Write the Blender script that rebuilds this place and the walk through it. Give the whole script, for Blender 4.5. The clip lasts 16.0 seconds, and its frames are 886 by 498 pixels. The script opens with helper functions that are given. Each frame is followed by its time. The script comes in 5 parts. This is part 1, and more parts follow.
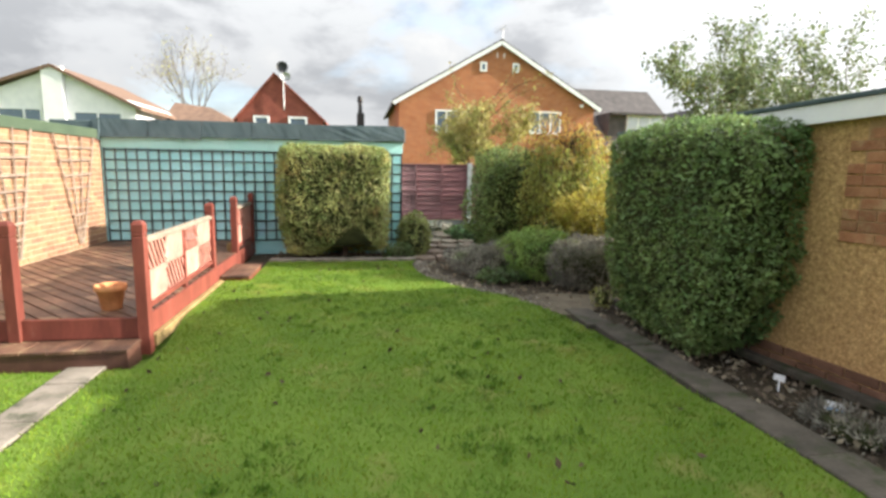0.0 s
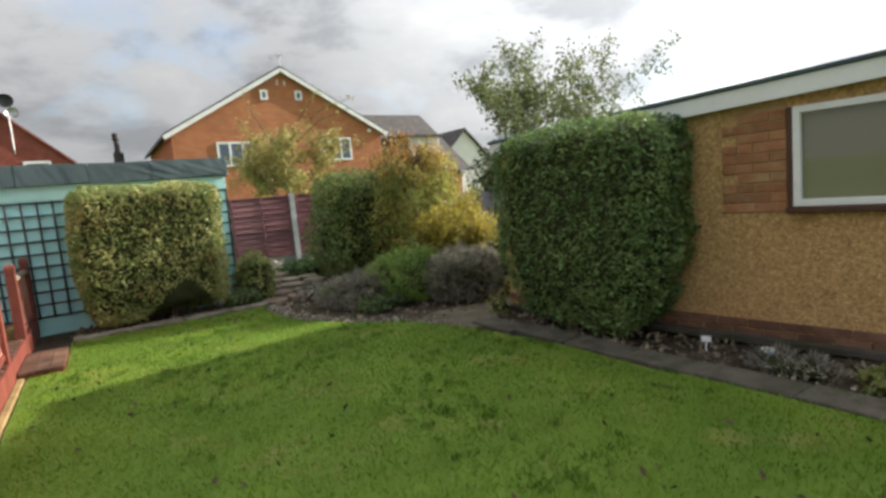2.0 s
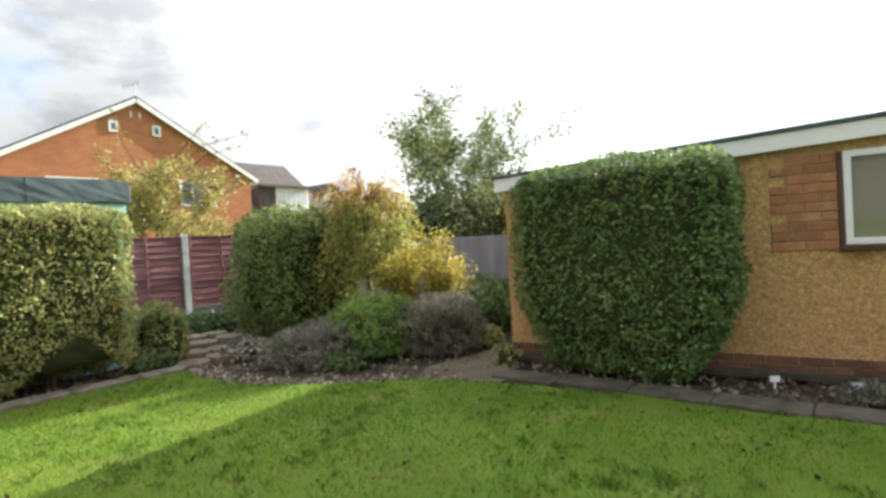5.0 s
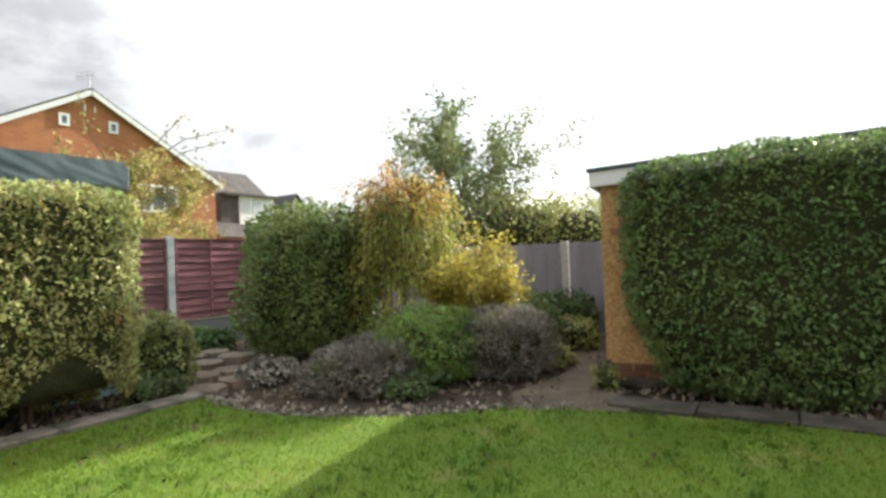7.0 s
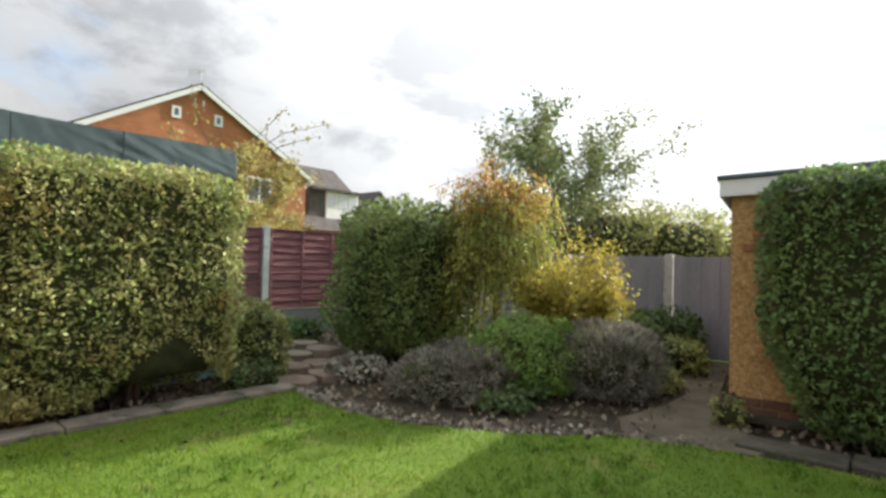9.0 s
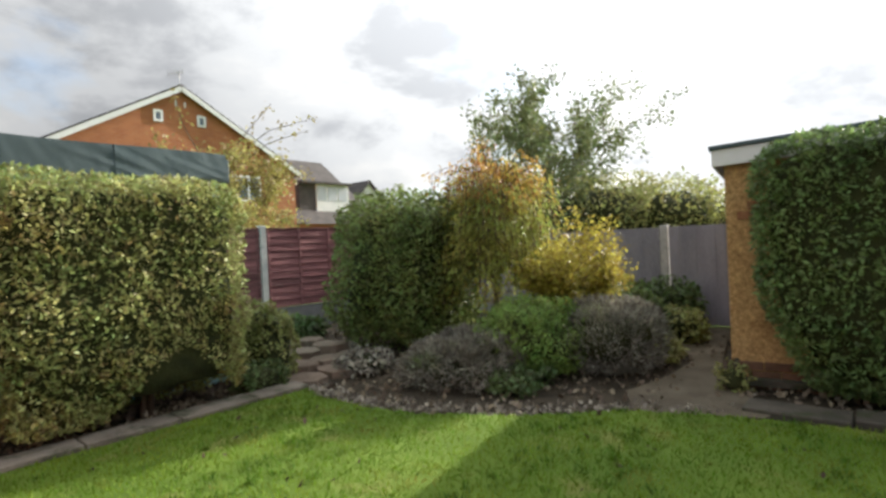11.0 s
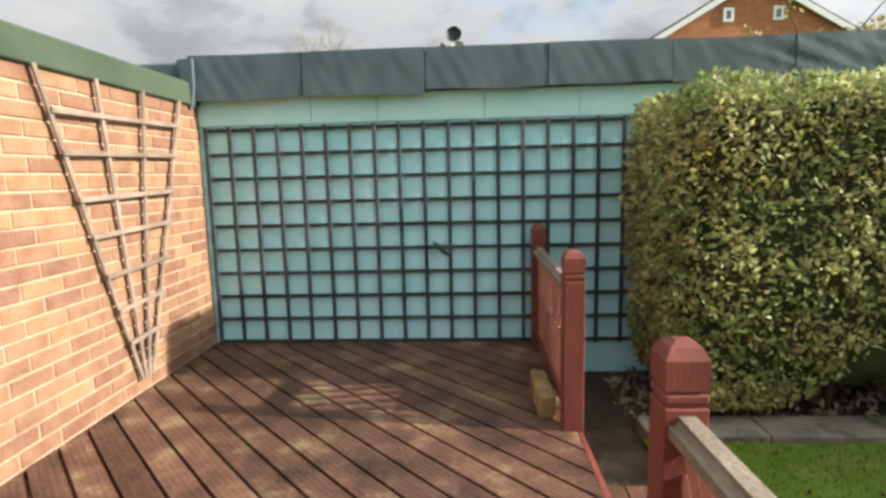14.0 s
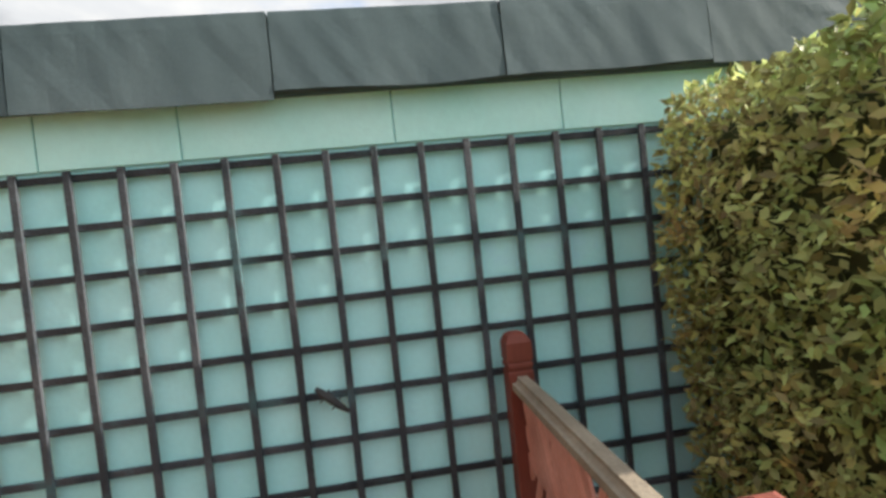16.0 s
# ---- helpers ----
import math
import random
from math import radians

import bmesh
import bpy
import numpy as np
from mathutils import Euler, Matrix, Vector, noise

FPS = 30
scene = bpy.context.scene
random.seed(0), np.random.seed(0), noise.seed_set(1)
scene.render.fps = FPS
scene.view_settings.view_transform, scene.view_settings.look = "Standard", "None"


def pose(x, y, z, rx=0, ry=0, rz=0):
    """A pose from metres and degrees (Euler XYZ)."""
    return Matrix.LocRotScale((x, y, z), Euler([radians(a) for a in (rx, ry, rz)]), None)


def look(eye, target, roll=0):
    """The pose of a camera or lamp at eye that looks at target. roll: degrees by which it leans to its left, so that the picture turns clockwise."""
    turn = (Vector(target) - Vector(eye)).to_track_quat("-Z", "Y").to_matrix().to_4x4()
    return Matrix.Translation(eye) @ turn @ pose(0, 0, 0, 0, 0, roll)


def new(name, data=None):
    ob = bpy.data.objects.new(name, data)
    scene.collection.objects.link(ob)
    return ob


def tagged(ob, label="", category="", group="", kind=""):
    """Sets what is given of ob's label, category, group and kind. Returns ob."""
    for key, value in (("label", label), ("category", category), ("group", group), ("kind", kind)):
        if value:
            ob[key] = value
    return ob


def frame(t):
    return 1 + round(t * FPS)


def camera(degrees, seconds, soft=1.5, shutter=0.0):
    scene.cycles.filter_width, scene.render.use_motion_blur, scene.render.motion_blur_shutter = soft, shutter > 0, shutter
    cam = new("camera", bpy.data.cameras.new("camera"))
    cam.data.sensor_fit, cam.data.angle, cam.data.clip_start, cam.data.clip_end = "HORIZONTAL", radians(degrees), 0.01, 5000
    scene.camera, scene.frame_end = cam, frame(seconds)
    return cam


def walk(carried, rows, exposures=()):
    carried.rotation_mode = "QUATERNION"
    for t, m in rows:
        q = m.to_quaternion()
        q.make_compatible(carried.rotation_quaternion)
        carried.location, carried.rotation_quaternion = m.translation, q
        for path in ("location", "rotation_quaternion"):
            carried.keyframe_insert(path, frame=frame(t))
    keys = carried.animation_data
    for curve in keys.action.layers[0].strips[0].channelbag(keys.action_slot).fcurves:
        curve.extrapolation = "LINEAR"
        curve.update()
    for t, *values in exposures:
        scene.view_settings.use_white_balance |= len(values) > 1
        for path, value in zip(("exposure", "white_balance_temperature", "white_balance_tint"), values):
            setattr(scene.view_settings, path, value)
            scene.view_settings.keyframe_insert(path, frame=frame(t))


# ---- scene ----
cam = camera(80.2, 16.0, soft=3.0)
PATH = [
    (0, (4.085, -9.382, 1.48), (4.402, -7.43, 1.184), 1.0),
    (0.5, (4.011, -9.286, 1.497), (4.373, -7.328, 1.309), -3.4),
    (1, (3.686, -9.075, 1.484), (4.209, -7.148, 1.373), -4.3),
    (1.3, (3.562, -8.936, 1.482), (4.26, -7.065, 1.375), -4.5),
    (1.5, (3.453, -8.828, 1.438), (4.284, -7.014, 1.307), -4.9),
    (2, (3.123, -8.587, 1.429), (4.206, -6.921, 1.208), -5.1),
    (2.5, (2.819, -8.425, 1.385), (4.027, -6.854, 1.112), -4.4),
    (3, (2.584, -8.183, 1.359), (3.888, -6.685, 1.124), -3.2),
    (3.5, (2.346, -7.994, 1.364), (3.731, -6.56, 1.203), -1.7),
    (4, (2.281, -7.734, 1.347), (3.735, -6.367, 1.222), -2.3),
    (4.2, (2.301, -7.573, 1.344), (3.77, -6.219, 1.247), -2.7),
    (6.3, (2.333, -5.846, 1.187), (4.013, -4.76, 1.209), -3.4),
    (6.5, (2.338, -5.679, 1.185), (4.027, -4.608, 1.205), -3.3),
    (7, (2.289, -5.387, 1.177), (3.962, -4.291, 1.211), -2.1),
    (7.5, (2.267, -5.174, 1.196), (3.891, -4.008, 1.22), -2.2),
    (8, (2.345, -5.094, 1.189), (3.917, -3.858, 1.223), -2.2),
    (8.5, (2.341, -5.055, 1.201), (3.859, -3.754, 1.266), -0.4),
    (9, (2.348, -5.035, 1.185), (3.852, -3.718, 1.231), 1.6),
    (9.2, (2.334, -5.041, 1.193), (3.861, -3.749, 1.213), 2.1),
    (11.3, (2.288, -5.016, 1.238), (3.784, -3.689, 1.209), -3.8),
    (11.5, (2.296, -5.015, 1.22), (3.71, -3.602, 1.171), -2.4),
    (12, (2.15, -4.922, 1.16), (3.257, -3.259, 1.059), 0.2),
    (12.5, (1.998, -4.628, 1.175), (2.885, -2.839, 1.065), 1.6),
    (13, (1.928, -4.356, 1.283), (2.604, -2.48, 1.14), -2.6),
    (13.5, (1.912, -3.953, 1.35), (2.044, -1.961, 1.226), -1.9),
    (14, (1.838, -3.598, 1.379), (1.733, -1.619, 1.106), -1.4),
    (14.5, (1.831, -3.161, 1.405), (1.923, -1.177, 1.166), -3.0),
    (15, (1.876, -2.759, 1.401), (1.955, -0.762, 1.312), -4.5),
    (15.5, (1.857, -2.325, 1.421), (1.854, -0.328, 1.315), -3.5),
    (16, (1.844, -1.884, 1.414), (2.090, 0.100, 1.360), -6.0),
]
walk(cam, [(t, look(eye, target, roll)) for t, eye, target, roll in PATH],
     [(0, 1.82), (1.0, 1.68), (1.5, 1.12), (2, 1.2), (2.6, 1.65), (4.2, 1.75), (6.5, 1.65), (8.0, 1.52), (9.0, 1.38), (11.5, 1.16), (12.0, 1.08), (12.5, 1.16), (13.0, 1.25), (13.5, 1.25), (14.0, 1.34), (14.5, 1.4), (15, 1.72), (15.5, 1.54), (16, 1.5)])

# ---- light ----
world = bpy.data.worlds.new("sky_world")
scene.world = world
world.use_nodes = True
SUN = Vector((4.47, -0.5, 1.96)).normalized()


def build_sky():
    """A clear sky with broken grey and white cloud over it."""
    nt = world.node_tree
    nd, ln = nt.nodes, nt.links
    bg = nd["Background"]
    sky = nd.new("ShaderNodeTexSky")
    sky.sky_type = "NISHITA"
    sky.sun_disc = False
    sky.sun_elevation = math.asin(SUN.z)
    sky.sun_rotation = math.atan2(SUN.x, SUN.y)
    sky.air_density, sky.dust_density, sky.ozone_density = 1.0, 1.5, 1.5
    co = nd.new("ShaderNodeTexCoord")
    mp = nd.new("ShaderNodeMapping")
    mp.inputs["Scale"].default_value = (1.5, 1.5, 2.9)
    mp.inputs["Location"].default_value = (0.35, 0.2, 0.1)
    n1 = nd.new("ShaderNodeTexNoise")
    n1.inputs["Scale"].default_value = 1.7
    n1.inputs["Detail"].default_value = 9
    n1.inputs["Roughness"].default_value = 0.52
    n1.inputs["Distortion"].default_value = 0.25
    n2 = nd.new("ShaderNodeTexNoise")
    n2.inputs["Scale"].default_value = 3.1
    n2.inputs["Detail"].default_value = 10
    n2.inputs["Roughness"].default_value = 0.56
    n2.inputs["Distortion"].default_value = 0.15
    r1 = nd.new("ShaderNodeValToRGB")
    r1.color_ramp.elements[0].position, r1.color_ramp.elements[1].position = 0.22, 0.46
    r2 = nd.new("ShaderNodeValToRGB")
    r2.color_ramp.interpolation = "EASE"
    r2.color_ramp.elements[0].position, r2.color_ramp.elements[1].position = 0.36, 0.70
    r2.color_ramp.elements[0].color = CLOUD_DARK
    r2.color_ramp.elements[1].color = CLOUD_LIGHT
    veil = r2.color_ramp.elements.new(0.52)
    veil.color = CLOUD_VEIL
    mx = nd.new("ShaderNodeMix")
    mx.data_type = "RGBA"
    ln.new(co.outputs["Generated"], mp.inputs["Vector"])
    ln.new(mp.outputs["Vector"], n1.inputs["Vector"])
    ln.new(mp.outputs["Vector"], n2.inputs["Vector"])
    ln.new(n1.outputs["Fac"], r1.inputs["Fac"])
    ln.new(n2.outputs["Fac"], r2.inputs["Fac"])
    ln.new(r1.outputs["Color"], mx.inputs[0])
    ln.new(sky.outputs["Color"], mx.inputs[6])
    gain = nd.new("ShaderNodeVectorMath")
    gain.operation = "SCALE"
    # cloud is brighter towards the sun
    dot = nd.new("ShaderNodeVectorMath")
    dot.operation = "DOT_PRODUCT"
    dot.inputs[1].default_value = SUN
    ln.new(co.outputs["Generated"], dot.inputs[0])
    rng_ = nd.new("ShaderNodeMapRange")
    rng_.inputs["From Min"].default_value, rng_.inputs["From Max"].default_value = 0.3, 0.9
    rng_.inputs["To Min"].default_value, rng_.inputs["To Max"].default_value = 0.64 * CLOUD_GAIN, 1.4 * CLOUD_GAIN
    ln.new(dot.outputs["Value"], rng_.inputs["Value"])
    # an overcast sky is brighter overhead than at the horizon
    up = nd.new("ShaderNodeSeparateXYZ")
    ln.new(co.outputs["Generated"], up.inputs[0])
    zen = nd.new("ShaderNodeMapRange")
    zen.inputs["From Min"].default_value, zen.inputs["From Max"].default_value = 0.1, 1.0
    zen.inputs["To Min"].default_value, zen.inputs["To Max"].default_value = 1.0, 2.4
    ln.new(up.outputs["Z"], zen.inputs["Value"])
    both = nd.new("ShaderNodeMath")
    both.operation = "MULTIPLY"
    ln.new(rng_.outputs[0], both.inputs[0])
    ln.new(zen.outputs[0], both.inputs[1])
    ln.new(both.outputs[0], gain.inputs["Scale"])
    ln.new(r2.outputs["Color"], gain.inputs[0])
    ln.new(gain.outputs[0], mx.inputs[7])
    ln.new(mx.outputs[2], bg.inputs["Color"])
    bg.inputs["Strength"].default_value = SKY_STRENGTH


CLOUD_DARK, CLOUD_VEIL, CLOUD_LIGHT = (0.58, 0.60, 0.63, 1), (0.86, 0.88, 0.90, 1), (1.0, 1.0, 0.99, 1)
CLOUD_GAIN, SKY_STRENGTH = 3.2, 0.12
build_sky()
sun_data = bpy.data.lights.new("sun", "SUN")
sun_data.energy, sun_data.angle, sun_data.color = 4.4, radians(0.8), (1.0, 0.92, 0.80)
sun = new("sun", sun_data)
sun.matrix_world = look(SUN * 40, (0, 0, 0))


# ---- materials ----
def shader(name, c1, c2, scale=6.0, rough=0.8, bump=0.25, bscale=70.0, rnd=0.0, isl=0.0, stretch=(1, 1, 1),
           fine=0.25, translucent=0.0, hue=0.0, spec=0.3, stain=None, stain_scale=1.2, stain_at=0.55, metal=0.0):
    """A mottled matter: two tones at one scale, fine grain at another, relief, and a shift from piece to piece."""
    m = bpy.data.materials.new(name)
    m.use_nodes = True
    nd, ln = m.node_tree.nodes, m.node_tree.links
    bsdf, out = nd["Principled BSDF"], nd["Material Output"]
    geo = nd.new("ShaderNodeNewGeometry")
    info = nd.new("ShaderNodeObjectInfo")
    mp = nd.new("ShaderNodeMapping")
    mp.inputs["Scale"].default_value = stretch
    ln.new(geo.outputs["Position"], mp.inputs["Vector"])
    n1 = nd.new("ShaderNodeTexNoise")
    n1.inputs["Scale"].default_value, n1.inputs["Detail"].default_value = scale, 5
    n2 = nd.new("ShaderNodeTexNoise")
    n2.inputs["Scale"].default_value, n2.inputs["Detail"].default_value = bscale, 4
    ln.new(mp.outputs["Vector"], n1.inputs["Vector"])
    ln.new(mp.outputs["Vector"], n2.inputs["Vector"])
    ramp = nd.new("ShaderNodeValToRGB")
    ramp.color_ramp.elements[0].position, ramp.color_ramp.elements[1].position = 0.32, 0.68
    ramp.color_ramp.elements[0].color, ramp.color_ramp.elements[1].color = (*c1, 1), (*c2, 1)
    ln.new(n1.outputs["Fac"], ramp.inputs["Fac"])
    col = ramp.outputs["Color"]
    if stain:
        n3 = nd.new("ShaderNodeTexNoise")
        n3.inputs["Scale"].default_value, n3.inputs["Detail"].default_value = stain_scale, 7
        n3.inputs["Roughness"].default_value = 0.65
        ln.new(mp.outputs["Vector"], n3.inputs["Vector"])
        rs = nd.new("ShaderNodeValToRGB")
        rs.color_ramp.elements[0].position, rs.color_ramp.elements[1].position = stain_at, stain_at + 0.14
        ln.new(n3.outputs["Fac"], rs.inputs["Fac"])
        ms = nd.new("ShaderNodeMix")
        ms.data_type = "RGBA"
        ln.new(rs.outputs["Color"], ms.inputs[0])
        ln.new(col, ms.inputs[6])
        ms.inputs[7].default_value = (*stain, 1)
        col = ms.outputs[2]
    hsv = nd.new("ShaderNodeHueSaturation")
    ln.new(col, hsv.inputs["Color"])
    # value = 1 + fine*(n2-.5)*2 + rnd*(object-.5)*2 + isl*(island-.5)*2
    add = nd.new("ShaderNodeMath")
    add.operation = "MULTIPLY_ADD"
    add.inputs[1].default_value, add.inputs[2].default_value = 2 * fine, 1 - fine
    ln.new(n2.outputs["Fac"], add.inputs[0])
    val = add.outputs[0]
    for amount, socket in ((rnd, info.outputs["Random"]), (isl, geo.outputs["Random Per Island"])):
        if amount:
            a1 = nd.new("ShaderNodeMath")
            a1.operation = "MULTIPLY_ADD"
            a1.inputs[1].default_value = 2 * amount
            ln.new(socket, a1.inputs[0])
            a2 = nd.new("ShaderNodeMath")
            a2.operation = "SUBTRACT"
            a2.inputs[1].default_value = amount
            ln.new(val, a1.inputs[2])
            ln.new(a1.outputs[0], a2.inputs[0])
            val = a2.outputs[0]
    ln.new(val, hsv.inputs["Value"])
    if hue:
        h = nd.new("ShaderNodeMath")
        h.operation = "MULTIPLY_ADD"
        h.inputs[1].default_value, h.inputs[2].default_value = 2 * hue, 0.5 - hue
        ln.new(geo.outputs["Random Per Island"] if isl else info.outputs["Random"], h.inputs[0])
        ln.new(h.outputs[0], hsv.inputs["Hue"])
    ln.new(hsv.outputs["Color"], bsdf.inputs["Base Color"])
    bsdf.inputs["Roughness"].default_value = rough
    bsdf.inputs["Metallic"].default_value = metal
    bsdf.inputs["Specular IOR Level"].default_value = spec
    if bump:
        bp = nd.new("ShaderNodeBump")
        bp.inputs["Strength"].default_value, bp.inputs["Distance"].default_value = bump, 0.01
        ln.new(n2.outputs["Fac"], bp.inputs["Height"])
        ln.new(bp.outputs["Normal"], bsdf.inputs["Normal"])
    if translucent:
        tr = nd.new("ShaderNodeBsdfTranslucent")
        ln.new(hsv.outputs["Color"], tr.inputs["Color"])
        mixs = nd.new("ShaderNodeMixShader")
        mixs.inputs["Fac"].default_value = translucent
        ln.new(bsdf.outputs[0], mixs.inputs[1])
        ln.new(tr.outputs[0], mixs.inputs[2])
        ln.new(mixs.outputs[0], out.inputs["Surface"])
    return m


def brickwork(name, c1, c2, mortar, bw, bh):
    """Brickwork for walls far off, laid in the plane x-z."""
    m = bpy.data.materials.new(name)
    m.use_nodes = True
    nd, ln = m.node_tree.nodes, m.node_tree.links
    geo = nd.new("ShaderNodeNewGeometry")
    sep, com = nd.new("ShaderNodeSeparateXYZ"), nd.new("ShaderNodeCombineXYZ")
    sm = nd.new("ShaderNodeMath")
    ln.new(geo.outputs["Position"], sep.inputs[0])
    ln.new(sep.outputs["X"], sm.inputs[0])
    ln.new(sep.outputs["Y"], sm.inputs[1])
    ln.new(sm.outputs[0], com.inputs["X"])
    ln.new(sep.outputs["Z"], com.inputs["Y"])
    bt = nd.new("ShaderNodeTexBrick")
    bt.inputs["Scale"].default_value = 1.0
    bt.inputs["Brick Width"].default_value, bt.inputs["Row Height"].default_value = bw, bh
    bt.inputs["Mortar Size"].default_value = 0.006
    bt.inputs["Color1"].default_value, bt.inputs["Color2"].default_value = (*c1, 1), (*c2, 1)
    bt.inputs["Mortar"].default_value = (*mortar, 1)
    ln.new(com.outputs[0], bt.inputs["Vector"])
    nz = nd.new("ShaderNodeTexNoise")
    nz.inputs["Scale"].default_value, nz.inputs["Detail"].default_value = 0.9, 6
    ln.new(geo.outputs["Position"], nz.inputs["Vector"])
    hsv = nd.new("ShaderNodeHueSaturation")
    ma = nd.new("ShaderNodeMath")
    ma.operation = "MULTIPLY_ADD"
    ma.inputs[1].default_value, ma.inputs[2].default_value = 0.5, 0.75
    ln.new(nz.outputs["Fac"], ma.inputs[0])
    ln.new(ma.outputs[0], hsv.inputs["Value"])
    ln.new(bt.outputs["Color"], hsv.inputs["Color"])
    ln.new(hsv.outputs["Color"], nd["Principled BSDF"].inputs["Base Color"])
    nd["Principled BSDF"].inputs["Roughness"].default_value = 0.9
    return m


def glass(name, tint):
    m = bpy.data.materials.new(name)
    m.use_nodes = True
    b = m.node_tree.nodes["Principled BSDF"]
    b.inputs["Base Color"].default_value = (*tint, 1)
    b.inputs["Roughness"].default_value = 0.06
    b.inputs["Specular IOR Level"].default_value = 0.6
    b.inputs["Coat Weight"].default_value = 0.6
    b.inputs["Coat Roughness"].default_value = 0.03
    return m


M_soil = shader("soil", (0.028, 0.022, 0.014), (0.066, 0.052, 0.034), 5, 0.95, 0.9, 45, fine=0.4, stain=(0.12, 0.10, 0.07), stain_at=0.6, stain_scale=9)
M_turf = shader("turf", (0.075, 0.135, 0.012), (0.12, 0.19, 0.022), 1.3, 0.9, 0.8, 90, fine=0.3, stain=(0.17, 0.18, 0.045), stain_scale=2.2, stain_at=0.56)
M_grass = shader("grass_blade", (0.092, 0.178, 0.010), (0.20, 0.29, 0.026), 2.4, 0.7, 0.0, 20, fine=0.18, isl=0.2, hue=0.022, translucent=0.32, stain=(0.26, 0.25, 0.06), stain_scale=2.1, stain_at=0.55)
M_concrete = shader("concrete", (0.12, 0.105, 0.085), (0.235, 0.205, 0.17), 4, 0.92, 0.5, 60, rnd=0.18, fine=0.3, stain=(0.06, 0.065, 0.04), stain_scale=5, stain_at=0.5)
M_edging = shader("edging_concrete", (0.055, 0.050, 0.040), (0.115, 0.10, 0.08), 5, 0.92, 0.5, 50, rnd=0.18, fine=0.3, stain=(0.045, 0.055, 0.025), stain_scale=6, stain_at=0.52)
M_gravelboard = shader("gravel_board", (0.15, 0.145, 0.15), (0.22, 0.21, 0.215), 5, 0.9, 0.4, 60, stain=(0.10, 0.10, 0.09), stain_scale=5)
M_path = shader("worn_path", (0.088, 0.072, 0.050), (0.145, 0.122, 0.086), 3, 0.95, 0.5, 60, fine=0.3, stain=(0.065, 0.052, 0.036), stain_scale=4)
M_post_concrete = shader("post_concrete", (0.38, 0.37, 0.36), (0.52, 0.50, 0.48), 6, 0.9, 0.4, 70, stain=(0.25, 0.25, 0.23), stain_scale=7)
M_deck = shader("deck_board", (0.050, 0.026, 0.017), (0.165, 0.082, 0.052), 4.5, 0.55, 0.5, 45, rnd=0.3, fine=0.6, spec=0.4, stain=(0.20, 0.165, 0.09), stain_scale=4.5, stain_at=0.55)
M_redwood = shader("red_stain", (0.125, 0.031, 0.021), (0.205, 0.052, 0.036), 7, 0.6, 0.15, 60, rnd=0.12, fine=0.2, spec=0.35, stretch=(1, 1, 0.25), stain=(0.26, 0.11, 0.08), stain_scale=9, stain_at=0.66)
M_redpale = shader("faded_red_stain", (0.40, 0.165, 0.125), (0.52, 0.25, 0.20), 7, 0.6, 0.3, 60, rnd=0.15, stain=(0.27, 0.08, 0.055), stain_scale=12, stain_at=0.62)
M_rail = shader("weathered_rail", (0.17, 0.14, 0.105), (0.26, 0.22, 0.17), 6, 0.75, 0.4, 80, stain=(0.16, 0.12, 0.085), stain_scale=8, stain_at=0.6)
M_teal = shader("turquoise_paint", (0.35, 0.72, 0.75), (0.45, 0.79, 0.83), 2.0, 0.6, 0.12, 50, fine=0.06, stain=(0.40, 0.68, 0.84), stain_scale=1.3, stain_at=0.58)
M_tealband = shader("turquoise_board", (0.40, 0.74, 0.71), (0.50, 0.81, 0.78), 3.0, 0.55, 0.15, 40, fine=0.06)
M_trellis = shader("dark_trellis", (0.022, 0.030, 0.038), (0.052, 0.056, 0.064), 8, 0.75, 0.4, 80, rnd=0.3, fine=0.3, stain=(0.05, 0.10, 0.11), stain_scale=4, stain_at=0.56)
M_felt = shader("roofing_felt", (0.056, 0.084, 0.094), (0.090, 0.124, 0.135), 2.5, 0.8, 0.12, 260, fine=0.15, rnd=0.08, stretch=(1, 1, 0.6))
M_greenfelt = shader("green_felt", (0.038, 0.060, 0.036), (0.062, 0.090, 0.054), 2.5, 0.8, 0.4, 120, fine=0.15)
M_brick = shader("brick", (0.215, 0.112, 0.064), (0.29, 0.172, 0.104), 9, 0.9, 0.6, 90, rnd=0.2, hue=0.012, fine=0.25, stain=(0.17, 0.105, 0.062), stain_scale=3.0, stain_at=0.6)
M_mortar = shader("mortar", (0.38, 0.275, 0.18), (0.48, 0.36, 0.245), 12, 0.95, 0.4, 120, fine=0.3, stain=(0.22, 0.16, 0.10), stain_scale=4)
M_redbrick = shader("red_brick", (0.28, 0.118, 0.062), (0.38, 0.19, 0.10), 9, 0.92, 0.6, 70, rnd=0.25, fine=0.35, stain=(0.40, 0.26, 0.14), stain_scale=5, stain_at=0.54)
M_greywood = shader("grey_trellis_wood", (0.165, 0.125, 0.098), (0.27, 0.21, 0.165), 9, 0.8, 0.3, 90, rnd=0.2)
M_pebble = shader("pebbledash", (0.35, 0.205, 0.085), (0.60, 0.39, 0.18), 34, 0.95, 1.0, 75, fine=0.75, stain=(0.30, 0.17, 0.07), stain_scale=2.4, stain_at=0.57)
M_white = shader("white_paint", (0.72, 0.73, 0.75), (0.80, 0.81, 0.82), 4, 0.4, 0.05, 40, fine=0.04)
M_whitewall = shader("white_render", (0.70, 0.71, 0.73), (0.80, 0.80, 0.81), 3, 0.8, 0.1, 40, fine=0.05)
M_darkframe = shader("brown_wood", (0.065, 0.030, 0.022), (0.10, 0.048, 0.035), 9, 0.5, 0.2, 60)
